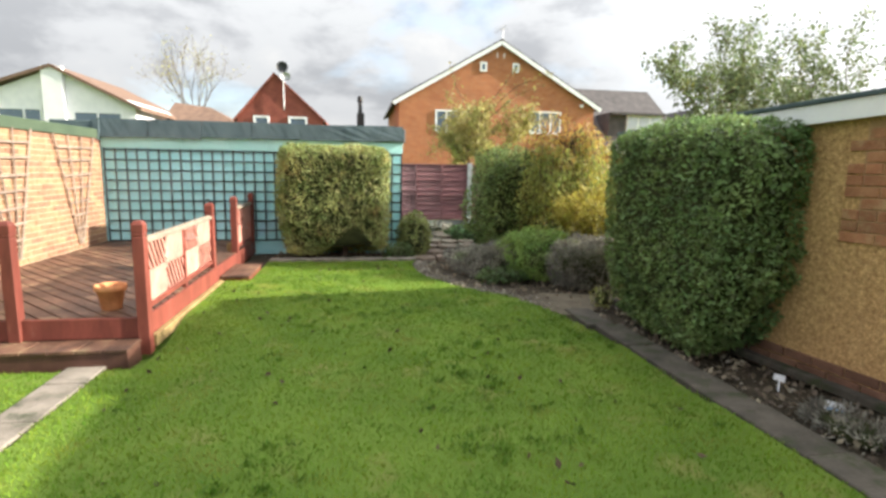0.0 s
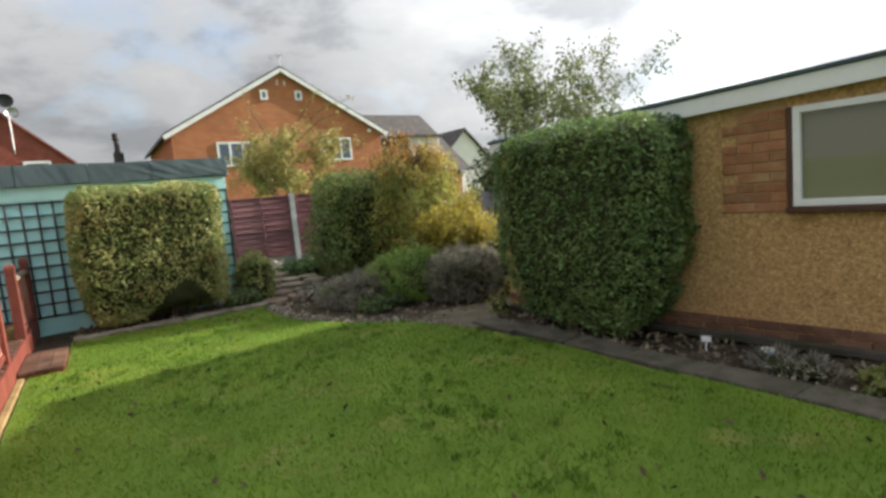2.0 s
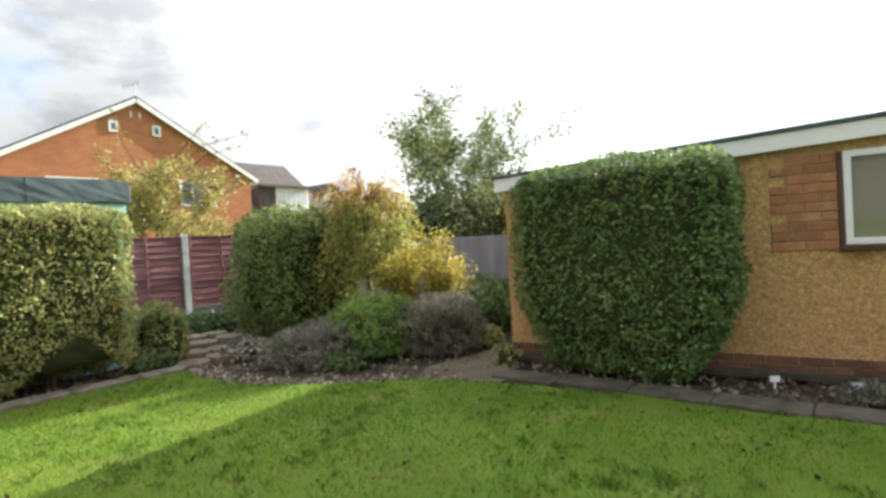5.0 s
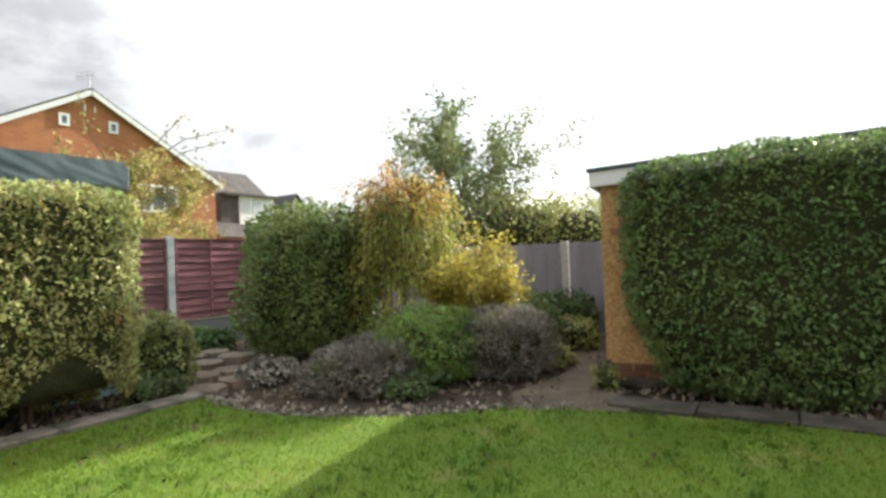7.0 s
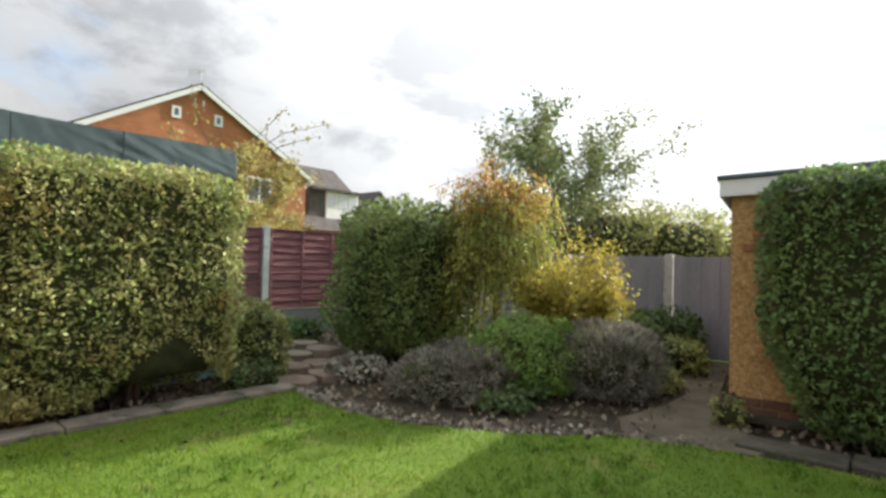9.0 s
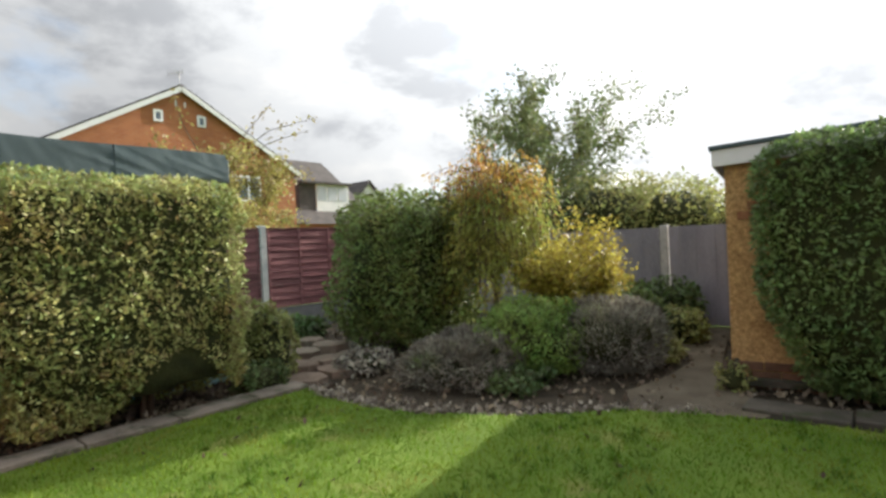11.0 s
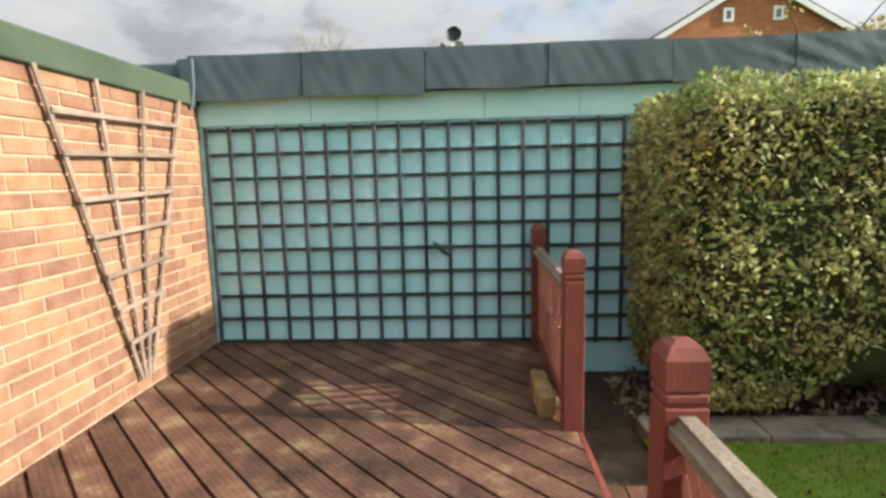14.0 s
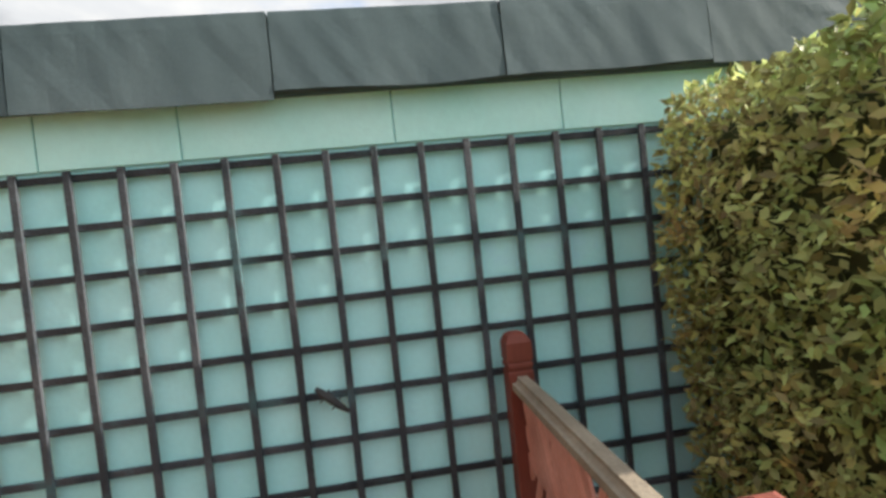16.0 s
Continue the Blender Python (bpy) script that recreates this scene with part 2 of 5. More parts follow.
M_glass = glass("window_glass", (0.19, 0.18, 0.13))
M_paleglass = glass("curtained_glass", (0.50, 0.53, 0.58))
M_houseglass = glass("house_glass", (0.10, 0.14, 0.20))
M_fence = shader("maroon_fence", (0.125, 0.048, 0.052), (0.235, 0.10, 0.102), 6, 0.8, 0.5, 60, rnd=0.36, stretch=(0.4, 1, 3), stain=(0.30, 0.20, 0.18), stain_scale=5, stain_at=0.62)
M_greyfence = shader("lilac_grey_fence", (0.225, 0.215, 0.25), (0.31, 0.295, 0.335), 4, 0.85, 0.4, 60, rnd=0.1, stretch=(1, 1, 0.3))
M_housebrick = brickwork("house_brick", (0.42, 0.155, 0.065), (0.34, 0.115, 0.05), (0.36, 0.20, 0.12), 0.225, 0.075)
M_rooftile = shader("roof_tile", (0.06, 0.055, 0.055), (0.10, 0.09, 0.088), 3, 0.85, 0.6, 14, fine=0.2)
M_redtile = shader("red_tile", (0.20, 0.055, 0.042), (0.28, 0.085, 0.06), 4, 0.85, 0.6, 16, fine=0.3)
M_browntile = shader("brown_tile", (0.12, 0.075, 0.055), (0.18, 0.115, 0.08), 4, 0.85, 0.6, 16, fine=0.3)
M_mossy = shader("mossy_timber", (0.20, 0.13, 0.055), (0.32, 0.23, 0.10), 8, 0.85, 0.4, 70, stain=(0.13, 0.12, 0.04), stain_scale=9)
M_leafdark = shader("dead_leaf", (0.035, 0.025, 0.016), (0.085, 0.058, 0.034), 9, 0.9, 0.0, 40, isl=0.4)
M_terracotta = shader("terracotta", (0.50, 0.20, 0.085), (0.62, 0.28, 0.12), 8, 0.8, 0.2, 60)
M_black = shader("black_metal", (0.02, 0.022, 0.024), (0.04, 0.042, 0.044), 8, 0.5, 0.1, 50)
M_steel = shader("aerial_metal", (0.42, 0.42, 0.43), (0.52, 0.52, 0.53), 8, 0.4, 0.05, 50, metal=0.6)
M_bark = shader("bark", (0.07, 0.05, 0.035), (0.13, 0.095, 0.068), 9, 0.95, 0.8, 60, stretch=(1, 1, 0.3))
# near-black colour stands in for the shade deep inside the foliage
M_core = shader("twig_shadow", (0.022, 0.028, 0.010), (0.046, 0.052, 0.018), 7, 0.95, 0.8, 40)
M_stone = shader("paving_stone", (0.16, 0.12, 0.09), (0.26, 0.20, 0.155), 6, 0.9, 0.5, 50, rnd=0.15)
M_litter = shader("leaf_litter", (0.10, 0.075, 0.05), (0.24, 0.20, 0.15), 9, 0.9, 0.0, 40, isl=0.5, hue=0.02)
M_tag = shader("white_tag", (0.75, 0.77, 0.80), (0.85, 0.86, 0.88), 8, 0.4, 0.0, 40)
M_tagblue = shader("pale_blue_print", (0.30, 0.42, 0.62), (0.36, 0.48, 0.66), 8, 0.4, 0.0, 40)


def groove(m, pitch, relief):
    """Fine grooves along the diagonal boards, added to a matter's relief."""
    nd, ln = m.node_tree.nodes, m.node_tree.links
    geo = nd.new("ShaderNodeNewGeometry")
    wv = nd.new("ShaderNodeTexWave")
    mp = nd.new("ShaderNodeMapping")
    mp.inputs["Rotation"].default_value = (0, 0, radians(-45))
    wv.wave_type, wv.bands_direction = "BANDS", "X"
    wv.inputs["Scale"].default_value = 2 * math.pi / (20 * pitch)
    ln.new(geo.outputs["Position"], mp.inputs["Vector"])
    ln.new(mp.outputs["Vector"], wv.inputs["Vector"])
    bp = nd.new("ShaderNodeBump")
    bp.inputs["Strength"].default_value, bp.inputs["Distance"].default_value = relief, 0.004
    ln.new(wv.outputs["Fac"], bp.inputs["Height"])
    bsdf = nd["Principled BSDF"]
    ln.new(bsdf.inputs["Normal"].links[0].from_socket, bp.inputs["Normal"])
    ln.new(bp.outputs["Normal"], bsdf.inputs["Normal"])


groove(M_deck, 0.024, 0.25)


def leafy(name, c1, c2, hue=0.03, isl=0.35, stain=None, stain_at=0.56, stain_scale=2.2, tr=0.4, rough=0.5):
    return shader(name, c1, c2, 3.0, rough, 0.0, 30, fine=0.2, isl=isl, hue=hue, translucent=tr, stain=stain, stain_scale=stain_scale, stain_at=stain_at, spec=0.35)


M_l_gold = leafy("variegated_leaf", (0.20, 0.26, 0.08), (0.52, 0.50, 0.21), 0.04, 0.55, stain=(0.44, 0.33, 0.13), stain_at=0.54, stain_scale=3.2)
M_l_hedge = leafy("hedge_leaf", (0.12, 0.19, 0.068), (0.23, 0.31, 0.11), 0.02, 0.55, stain=(0.27, 0.28, 0.12), stain_at=0.64)
M_l_bush = leafy("bush_leaf", (0.12, 0.175, 0.052), (0.25, 0.29, 0.09), 0.03, 0.6, stain=(0.40, 0.33, 0.10), stain_at=0.61, stain_scale=3.0)
M_l_weep = leafy("weeping_leaf", (0.23, 0.29, 0.065), (0.44, 0.41, 0.10), 0.035, 0.45, stain=(0.46, 0.27, 0.06), stain_at=0.55, tr=0.4)
M_l_weeptop = leafy("turned_leaf", (0.42, 0.20, 0.055), (0.50, 0.32, 0.08), 0.03, 0.4, stain=(0.36, 0.34, 0.09), stain_at=0.53, tr=0.4)
M_l_yellow = leafy("yellow_leaf", (0.30, 0.27, 0.055), (0.47, 0.39, 0.08), 0.025, 0.4, tr=0.4)
M_l_green = leafy("bright_leaf", (0.15, 0.25, 0.055), (0.28, 0.38, 0.088), 0.025, 0.5, stain=(0.20, 0.24, 0.08))
M_l_lav = leafy("lavender_leaf", (0.145, 0.138, 0.115), (0.33, 0.31, 0.26), 0.03, 0.55, stain=(0.18, 0.22, 0.10), stain_at=0.55, tr=0.15, rough=0.8)
M_l_tree = leafy("tree_leaf", (0.10, 0.135, 0.058), (0.18, 0.21, 0.088), 0.03, 0.45, stain=(0.22, 0.21, 0.06))
M_l_sap = leafy("sapling_leaf", (0.25, 0.23, 0.075), (0.40, 0.33, 0.12), 0.03, 0.4, tr=0.4)
M_l_olive = leafy("olive_leaf", (0.23, 0.26, 0.085), (0.37, 0.37, 0.13), 0.03, 0.4, stain=(0.27, 0.23, 0.05))
M_l_dark = leafy("dark_leaf", (0.08, 0.125, 0.045), (0.14, 0.19, 0.07), 0.03, 0.5)
M_pale_litter = shader("pale_litter", (0.17, 0.15, 0.12), (0.32, 0.29, 0.24), 9, 0.9, 0.0, 40, isl=0.4, hue=0.02)
M_panel_mortar = shader("panel_mortar", (0.34, 0.21, 0.115), (0.44, 0.28, 0.155), 14, 0.95, 0.4, 120)
M_tuft = leafy("dark_tuft", (0.055, 0.125, 0.010), (0.095, 0.18, 0.016), 0.02, 0.3)
M_plinth = shader("dark_plinth_brick", (0.125, 0.066, 0.044), (0.20, 0.105, 0.068), 9, 0.9, 0.5, 90, rnd=0.25, fine=0.25)


# ---- building tools ----
def thing(name, label, category, at=(0, 0, 0), group="", kind=""):
    ob = new(name)
    ob.empty_display_size = 0.1
    ob.location = at
    return tagged(ob, label, category, group, kind)


def link(name, verts, faces, material, parent=None, label="", kind="", smooth=False, category=""):
    """One mesh object from world-space corners and faces, under its thing."""
    me = bpy.data.meshes.new(name)
    if parent is not None:
        o = parent.matrix_basis.translation
        if parent.parent is not None:
            o = o + parent.parent.matrix_basis.translation
        verts = [(v[0] - o[0], v[1] - o[1], v[2] - o[2]) for v in verts]
    me.from_pydata(verts, [], faces)
    me.materials.append(material)
    if smooth:
        me.polygons.foreach_set("use_smooth", [True] * len(me.polygons))
    me.update()
    ob = new(name, me)
    if parent is not None:
        ob.parent = parent
    return tagged(ob, label, category, "", kind)


def part(name, bm, material, parent=None, label="", kind="", smooth=False, category=""):
    """Links a bmesh, made in world space, as one mesh under a thing or under a part."""
    bmesh.ops.recalc_face_normals(bm, faces=bm.faces)
    verts = [tuple(v.co) for v in bm.verts]
    for n, v in enumerate(bm.verts):
        v.index = n
    faces = [[v.index for v in f.verts] for f in bm.faces]
    bm.free()
    return link(name, verts, faces, material, parent, label, kind, smooth, category)


def block(lo, hi, bevel=0.0, m=None, bm=None):
    """A box from corner to corner, its edges eased; m turns it."""
    own = bmesh.new()
    bmesh.ops.create_cube(own, size=1.0)
    c = [(a + b) / 2 for a, b in zip(lo, hi)]
    s = [abs(b - a) for a, b in zip(lo, hi)]
    for v in own.verts:
        v.co = Vector((c[0] + v.co.x * s[0], c[1] + v.co.y * s[1], c[2] + v.co.z * s[2]))
    if bevel:
        bmesh.ops.bevel(own, geom=own.edges[:], offset=bevel, segments=1, affect="EDGES")
    if m is not None:
        own.transform(m)
    if bm is None:
        return own
    me = bpy.data.meshes.new("tmp")
    own.to_mesh(me)
    own.free()
    bm.from_mesh(me)
    bpy.data.meshes.remove(me)
    return bm


def bar(p, q, w, h, up=(0, 0, 1), bevel=0.0, bm=None):
    """A straight bar from p to q, w across and h deep along up."""
    p, q = Vector(p), Vector(q)
    y = (q - p).normalized()
    x = y.cross(Vector(up)).normalized()
    z = x.cross(y)
    m = Matrix((x, y, z)).transposed().to_4x4()
    m.translation = p
    return block((-w / 2, 0, -h / 2), (w / 2, (q - p).length, h / 2), bevel, m, bm)


def tube(points, radii, sides=7, bm=None):
    """A tapered tube along points."""
    bm = bm or bmesh.new()
    rings = []
    pts = [Vector(p) for p in points]
    for n, p in enumerate(pts):
        d = (pts[min(n + 1, len(pts) - 1)] - pts[max(n - 1, 0)]).normalized()
        a = d.orthogonal().normalized()
        b = d.cross(a)
        rings.append([bm.verts.new(p + radii[n] * (math.cos(2 * math.pi * k / sides) * a + math.sin(2 * math.pi * k / sides) * b)) for k in range(sides)])
    for r0, r1 in zip(rings, rings[1:]):
        for k in range(sides):
            bm.faces.new((r0[k], r0[(k + 1) % sides], r1[(k + 1) % sides], r1[k]))
    bm.faces.new(rings[0][::-1])
    bm.faces.new(rings[-1])
    return bm


def lathe(profile, at, sides=24):
    """A turned shape from (radius, height) pairs."""
    bm = bmesh.new()
    rings = [[bm.verts.new((at[0] + r * math.cos(2 * math.pi * k / sides), at[1] + r * math.sin(2 * math.pi * k / sides), at[2] + z)) for k in range(sides)] for r, z in profile]
    for r0, r1 in zip(rings, rings[1:]):
        for k in range(sides):
            bm.faces.new((r0[k], r0[(k + 1) % sides], r1[(k + 1) % sides], r1[k]))
    bm.faces.new(rings[0][::-1])
    return bm


def prism(outline, lo, hi, axis="z"):
    """A flat outline drawn out along an axis."""
    bm = bmesh.new()
    put = {"z": lambda a, b, c: (a, b, c), "y": lambda a, b, c: (a, c, b), "x": lambda a, b, c: (c, a, b)}[axis]
    r0 = [bm.verts.new(put(a, b, lo)) for a, b in outline]
    r1 = [bm.verts.new(put(a, b, hi)) for a, b in outline]
    n = len(outline)
    for k in range(n):
        bm.faces.new((r0[k], r0[(k + 1) % n], r1[(k + 1) % n], r1[k]))
    bm.faces.new(r0[::-1])
    bm.faces.new(r1)
    return bm


def ease(v):
    v = min(1.0, max(0.0, v))
    return v * v * (3 - 2 * v)


def gz(x, y):
    """Height of the lawn's surface."""
    z = 0.03 + 0.02 * max(0.0, min(3.0, -6.3 - y))
    z -= 0.12 * ease((3.3 - x) / 0.9) * ease((-3.9 - y) / 0.8)
    return z + 0.008 * noise.noise((x * 1.3, y * 1.3, 0.0))


def inside(poly, x, y):
    hit = False
    for (x0, y0), (x1, y1) in zip(poly, poly[1:] + poly[:1]):
        if (y0 > y) != (y1 > y) and x < x0 + (y - y0) / (y1 - y0) * (x1 - x0):
            hit = not hit
    return hit


def clip_poly(poly, nx, ny, d):
    """The part of a convex outline on the side nx*x + ny*y <= d."""
    out = []
    for (ax, ay), (bx, by) in zip(poly, poly[1:] + poly[:1]):
        fa, fb = nx * ax + ny * ay - d, nx * bx + ny * by - d
        if fa <= 0:
            out.append((ax, ay))
        if fa * fb < 0:
            k = fa / (fa - fb)
            out.append((ax + k * (bx - ax), ay + k * (by - ay)))
    return out


# ---- foliage tools ----
def leaves(name, pts, dirs, size, material, parent, seed, aspect=0.5, fold=0.25, label="", spread=0.8, flat=False):
    """A crown of small folded leaves, each standing at its point, roughly along its direction."""
    rng = np.random.default_rng(seed)
    n = len(pts)
    pts, dirs = np.asarray(pts, float), np.asarray(dirs, float)
    d = dirs + rng.normal(0, spread, (n, 3))
    d /= np.linalg.norm(d, axis=1, keepdims=True) + 1e-9
    if flat:  # the blade faces along the direction, its axis lies across it
        face = d
        d = np.cross(face, rng.normal(0, 1, (n, 3))) + 0.35 * face
        d /= np.linalg.norm(d, axis=1, keepdims=True) + 1e-9
        side = np.cross(d, face)
    else:
        side = np.cross(d, rng.normal(0, 1, (n, 3)))
    side /= np.linalg.norm(side, axis=1, keepdims=True) + 1e-9
    up = np.cross(side, d)
    ln_ = size * rng.uniform(0.6, 1.3, (n, 1))
    mid = pts + d * ln_ * 0.45
    w = ln_ * aspect * 0.5
    v = np.empty((n, 4, 3))
    v[:, 0] = pts
    v[:, 1] = mid + side * w + up * w * fold
    v[:, 2] = pts + d * ln_
    v[:, 3] = mid - side * w + up * w * fold
    idx = np.arange(n)[:, None] * 4
    tri = np.concatenate([idx + [0, 1, 2], idx + [0, 2, 3]], 1).reshape(-1, 3)
    o = parent.matrix_basis.translation if parent is not None else Vector()
    me = bpy.data.meshes.new(name)
    me.vertices.add(n * 4)
    me.vertices.foreach_set("co", (v.reshape(-1, 3) - np.array(o)).ravel())
    me.loops.add(len(tri) * 3)
    me.loops.foreach_set("vertex_index", tri.ravel().astype(np.int32))
    me.polygons.add(len(tri))
    me.polygons.foreach_set("loop_start", np.arange(len(tri), dtype=np.int32) * 3)
    me.polygons.foreach_set("loop_total", np.full(len(tri), 3, np.int32))
    me.update(calc_edges=True)
    me.materials.append(material)
    ob = new(name, me)
    if parent is not None:
        ob.parent = parent
    return tagged(ob, label)


TAPER = {12: (0.25, 0.40), 11: (0.10, 0.08)}


def lump(c, r, p, u, wob, seed):
    """The surface point in direction u of a rounded, uneven block, and the way out."""
    k = (abs(u[0] / r[0]) ** p + abs(u[1] / r[1]) ** p + abs(u[2] / r[2]) ** p) ** (-1 / p)
    q = Vector((u[0] * k, u[1] * k, u[2] * k))
    w = 1 + wob * (noise.noise(q * 2.3 + Vector((seed, 0, 0))) + 0.6 * noise.noise(q * 6.0 + Vector((0, seed, 0))))
    if seed in TAPER and q.z < 0:
        k = (q.z / r[2]) ** 2
        q = Vector((q.x * (1 - TAPER[seed][0] * k), q.y * (1 - TAPER[seed][1] * k), q.z))
    return Vector(c) + q * w, Vector((u[0] / r[0], u[1] / r[1], u[2] / r[2])).normalized()


def lump_points(c, r, p, wob, seed, count, depth=0.12, skip=None):
    rng = np.random.default_rng(seed)
    area = [r[1] * r[2], r[0] * r[2], r[0] * r[1]]
    tot = sum(area)
    pts, dirs = [], []
    while len(pts) < count:
        a = rng.choice(3, p=[v / tot for v in area])
        q = rng.uniform(-1, 1, 3)
        q[a] = rng.choice((-1, 1))
        u = Vector((q[0] * r[0], q[1] * r[1], q[2] * r[2])).normalized()
        s, out = lump(c, r, p, u, wob, seed)
        s = s - out * (rng.random() ** 2) * depth
        if s.z < 0.03 or (skip and skip(s)):
            continue
        # shoots stand in clumps; the core's painted shade shows in the gaps
        if noise.noise(s * 13.0 + Vector((seed * 1.7, 0, 0))) < rng.uniform(-0.42, 0.06):
            continue
        pts.append(tuple(s))
        dirs.append(tuple(out * 0.75 + Vector((0, 0, 0.45))))
    return pts, dirs


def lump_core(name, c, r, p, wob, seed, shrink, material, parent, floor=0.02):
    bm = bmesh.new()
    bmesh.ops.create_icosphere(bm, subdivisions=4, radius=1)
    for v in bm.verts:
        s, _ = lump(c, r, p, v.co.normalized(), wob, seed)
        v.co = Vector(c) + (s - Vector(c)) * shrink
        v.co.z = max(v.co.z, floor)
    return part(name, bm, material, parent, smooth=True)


def twig(bm, p, d, length, radius, level, rng, tips, bend=0.25, kids=3, lean=0.75):
    """A limb that tapers, bends and forks; its tips are noted."""
    pts, p, d = [Vector(p)], Vector(p), Vector(d).normalized()
    steps = 4
    for _ in range(steps):
        d = (d + Vector(rng.normal(0, bend, 3)) * 0.5 + Vector((0, 0, 0.08))).normalized()
        p = p + d * length / steps
        pts.append(p)
    rad = [max(0.003, radius * (1 - 0.65 * n / steps)) for n in range(steps + 1)]
    tube(pts, rad, 6 if level > 1 else 4, bm)
    if level <= 1:
        tips += pts[1:]
    if level > 0:
        for k in range(kids):
            s = pts[2 + k % 3]
            dd = (d + Vector(rng.normal(0, lean, 3))).normalized()
            twig(bm, s, dd, length * rng.uniform(0.55, 0.8), radius * 0.5, level - 1, rng, tips, bend, kids, lean)


# ---- ground and lawn ----
PATH_X = (1.85, 2.13)
LAWN = [(-2.5, -12.5), (-2.5, -5.15), (2.42, -5.15), (2.42, -2.4), (2.72, -2.4), (2.72, -0.98), (3.3, -1.02), (4.3, -1.08), (5.0, -1.05), (4.9, -1.35),
        (4.92, -2.0), (5.03, -2.4), (5.4, -3.08), (5.86, -3.62), (6.1, -4.2), (6.22, -4.9), (6.28, -5.4), (6.33, -6.6), (6.34, -7.5), (6.34, -12.5)]


def build_ground():
    xs = [-900, -200, -60, -20, -8] + [round(-4 + 0.4 * k, 2) for k in range(43)] + [16, 24, 60, 200, 900]
    ys = [-900, -200, -60, -25] + [round(-14 + 0.4 * k, 2) for k in range(48)] + [8, 16, 30, 60, 200, 900]
    v = [(x, y, gz(min(max(x, -4), 13), min(max(y, -14), 5)) - 0.045) for y in ys for x in xs]
    w = len(xs)
    f = [(j * w + i, j * w + i + 1, (j + 1) * w + i + 1, (j + 1) * w + i) for j in range(len(ys) - 1) for i in range(w - 1)]
    link("ground", v, f, M_turf, None, "rough green ground reaching to the houses", "structure", category="ground")


def build_soil():
    """Dug soil of the beds, a little above the ground."""
    v, f = [], []
    for x0, x1, y0, y1 in ((2.2, 9.7, -4.3, 2.14), (6.2, 7.7, -12.5, -4.3)):
        nx, ny = int((x1 - x0) / 0.15), int((y1 - y0) / 0.15)
        base = len(v)
        for j in range(ny + 1):
            for i in range(nx + 1):
                x, y = x0 + (x1 - x0) * i / nx, y0 + (y1 - y0) * j / ny
                v.append((x, y, gz(x, y) - 0.036 + 0.012 * noise.noise((x * 3.1, y * 3.1, 7.0)) * (0 if i in (0, nx) or j in (0, ny) else 1)))
        f += [(base + j * (nx + 1) + i, base + j * (nx + 1) + i + 1, base + (j + 1) * (nx + 1) + i + 1, base + (j + 1) * (nx + 1) + i) for j in range(ny) for i in range(nx)]
    link("ground_soil", v, f, M_soil, None, "dark brown dug soil of the flower beds", "structure", smooth=True, category="soil")


def build_lawn():
    step = 0.05
    seen_v, v, f = {}, [], []
    nx, ny = int(8.9 / step), int(11.6 / step)

    def corner(i, j):
        if (i, j) not in seen_v:
            x, y = -2.5 + i * step, -12.5 + j * step
            seen_v[i, j] = len(v)
            v.append((x, y, gz(x, y)))
        return seen_v[i, j]

    for i in range(nx):
        for j in range(ny):
            x, y = -2.5 + (i + 0.5) * step, -12.5 + (j + 0.5) * step
            if inside(LAWN, x, y) and not (PATH_X[0] < x < PATH_X[1] and y < -5.12):
                f.append((corner(i, j), corner(i + 1, j), corner(i + 1, j + 1), corner(i, j + 1)))
    link("lawn", v, f, M_turf, None, "mown green lawn, partly in shadow", "structure", smooth=True, category="lawn")
    rng = np.random.default_rng(5)
    pts = []
    while len(pts) < 170000:
        x, y = rng.uniform(-0.4, 6.4), -9.6 + 8.7 * rng.random() ** 1.0
        if inside(LAWN, x, y) and not (PATH_X[0] - 0.01 < x < PATH_X[1] + 0.01 and y < -5.12):
            pts.append((x, y, gz(x, y) - 0.004))
    dirs = np.tile((0, 0, 1.0), (len(pts), 1))
    g = leaves("grass", pts, dirs, 0.028, M_grass, None, 6, aspect=0.2, fold=0.1, spread=0.4)
    tagged(g, "short green grass blades covering the lawn", "grass", kind="stuff")
    # darker tufts
    tp, td = [], []
    while len(tp) < 6500:
        x, y = rng.uniform(2.5, 6.2), rng.uniform(-9.3, -1.3)
        if inside(LAWN, x, y) and noise.noise((x * 0.9, y * 0.9, 4.0)) > 0.05:
            for _ in range(14):
                tp.append((x + rng.normal(0, 0.022), y + rng.normal(0, 0.022), gz(x, y) - 0.003))
                td.append((rng.normal(0, 0.3), rng.normal(0, 0.3), 0.7))
    tf = leaves("grass_tuft", tp, td, 0.045, M_tuft, None, 7, aspect=0.16, fold=0.1, spread=0.35)
    tagged(tf, "darker coarse tufts of grass in the lawn", "grass", kind="stuff")
    # fallen leaves
    pts = []
    while len(pts) < 170:
        x, y = rng.uniform(2.4, 6.3), rng.uniform(-9.4, -1.2)
        if inside(LAWN, x, y):
            pts.append((x, y, gz(x, y) + 0.02))
    dd = np.tile((0.3, 0.3, 0.05), (len(pts), 1))
    fl = leaves("fallen_leaves", pts, dd, 0.048, M_leafdark, None, 8, aspect=0.6, spread=0.7)
    tagged(fl, "small dark leaves scattered over the lawn", "leaves", kind="stuff")


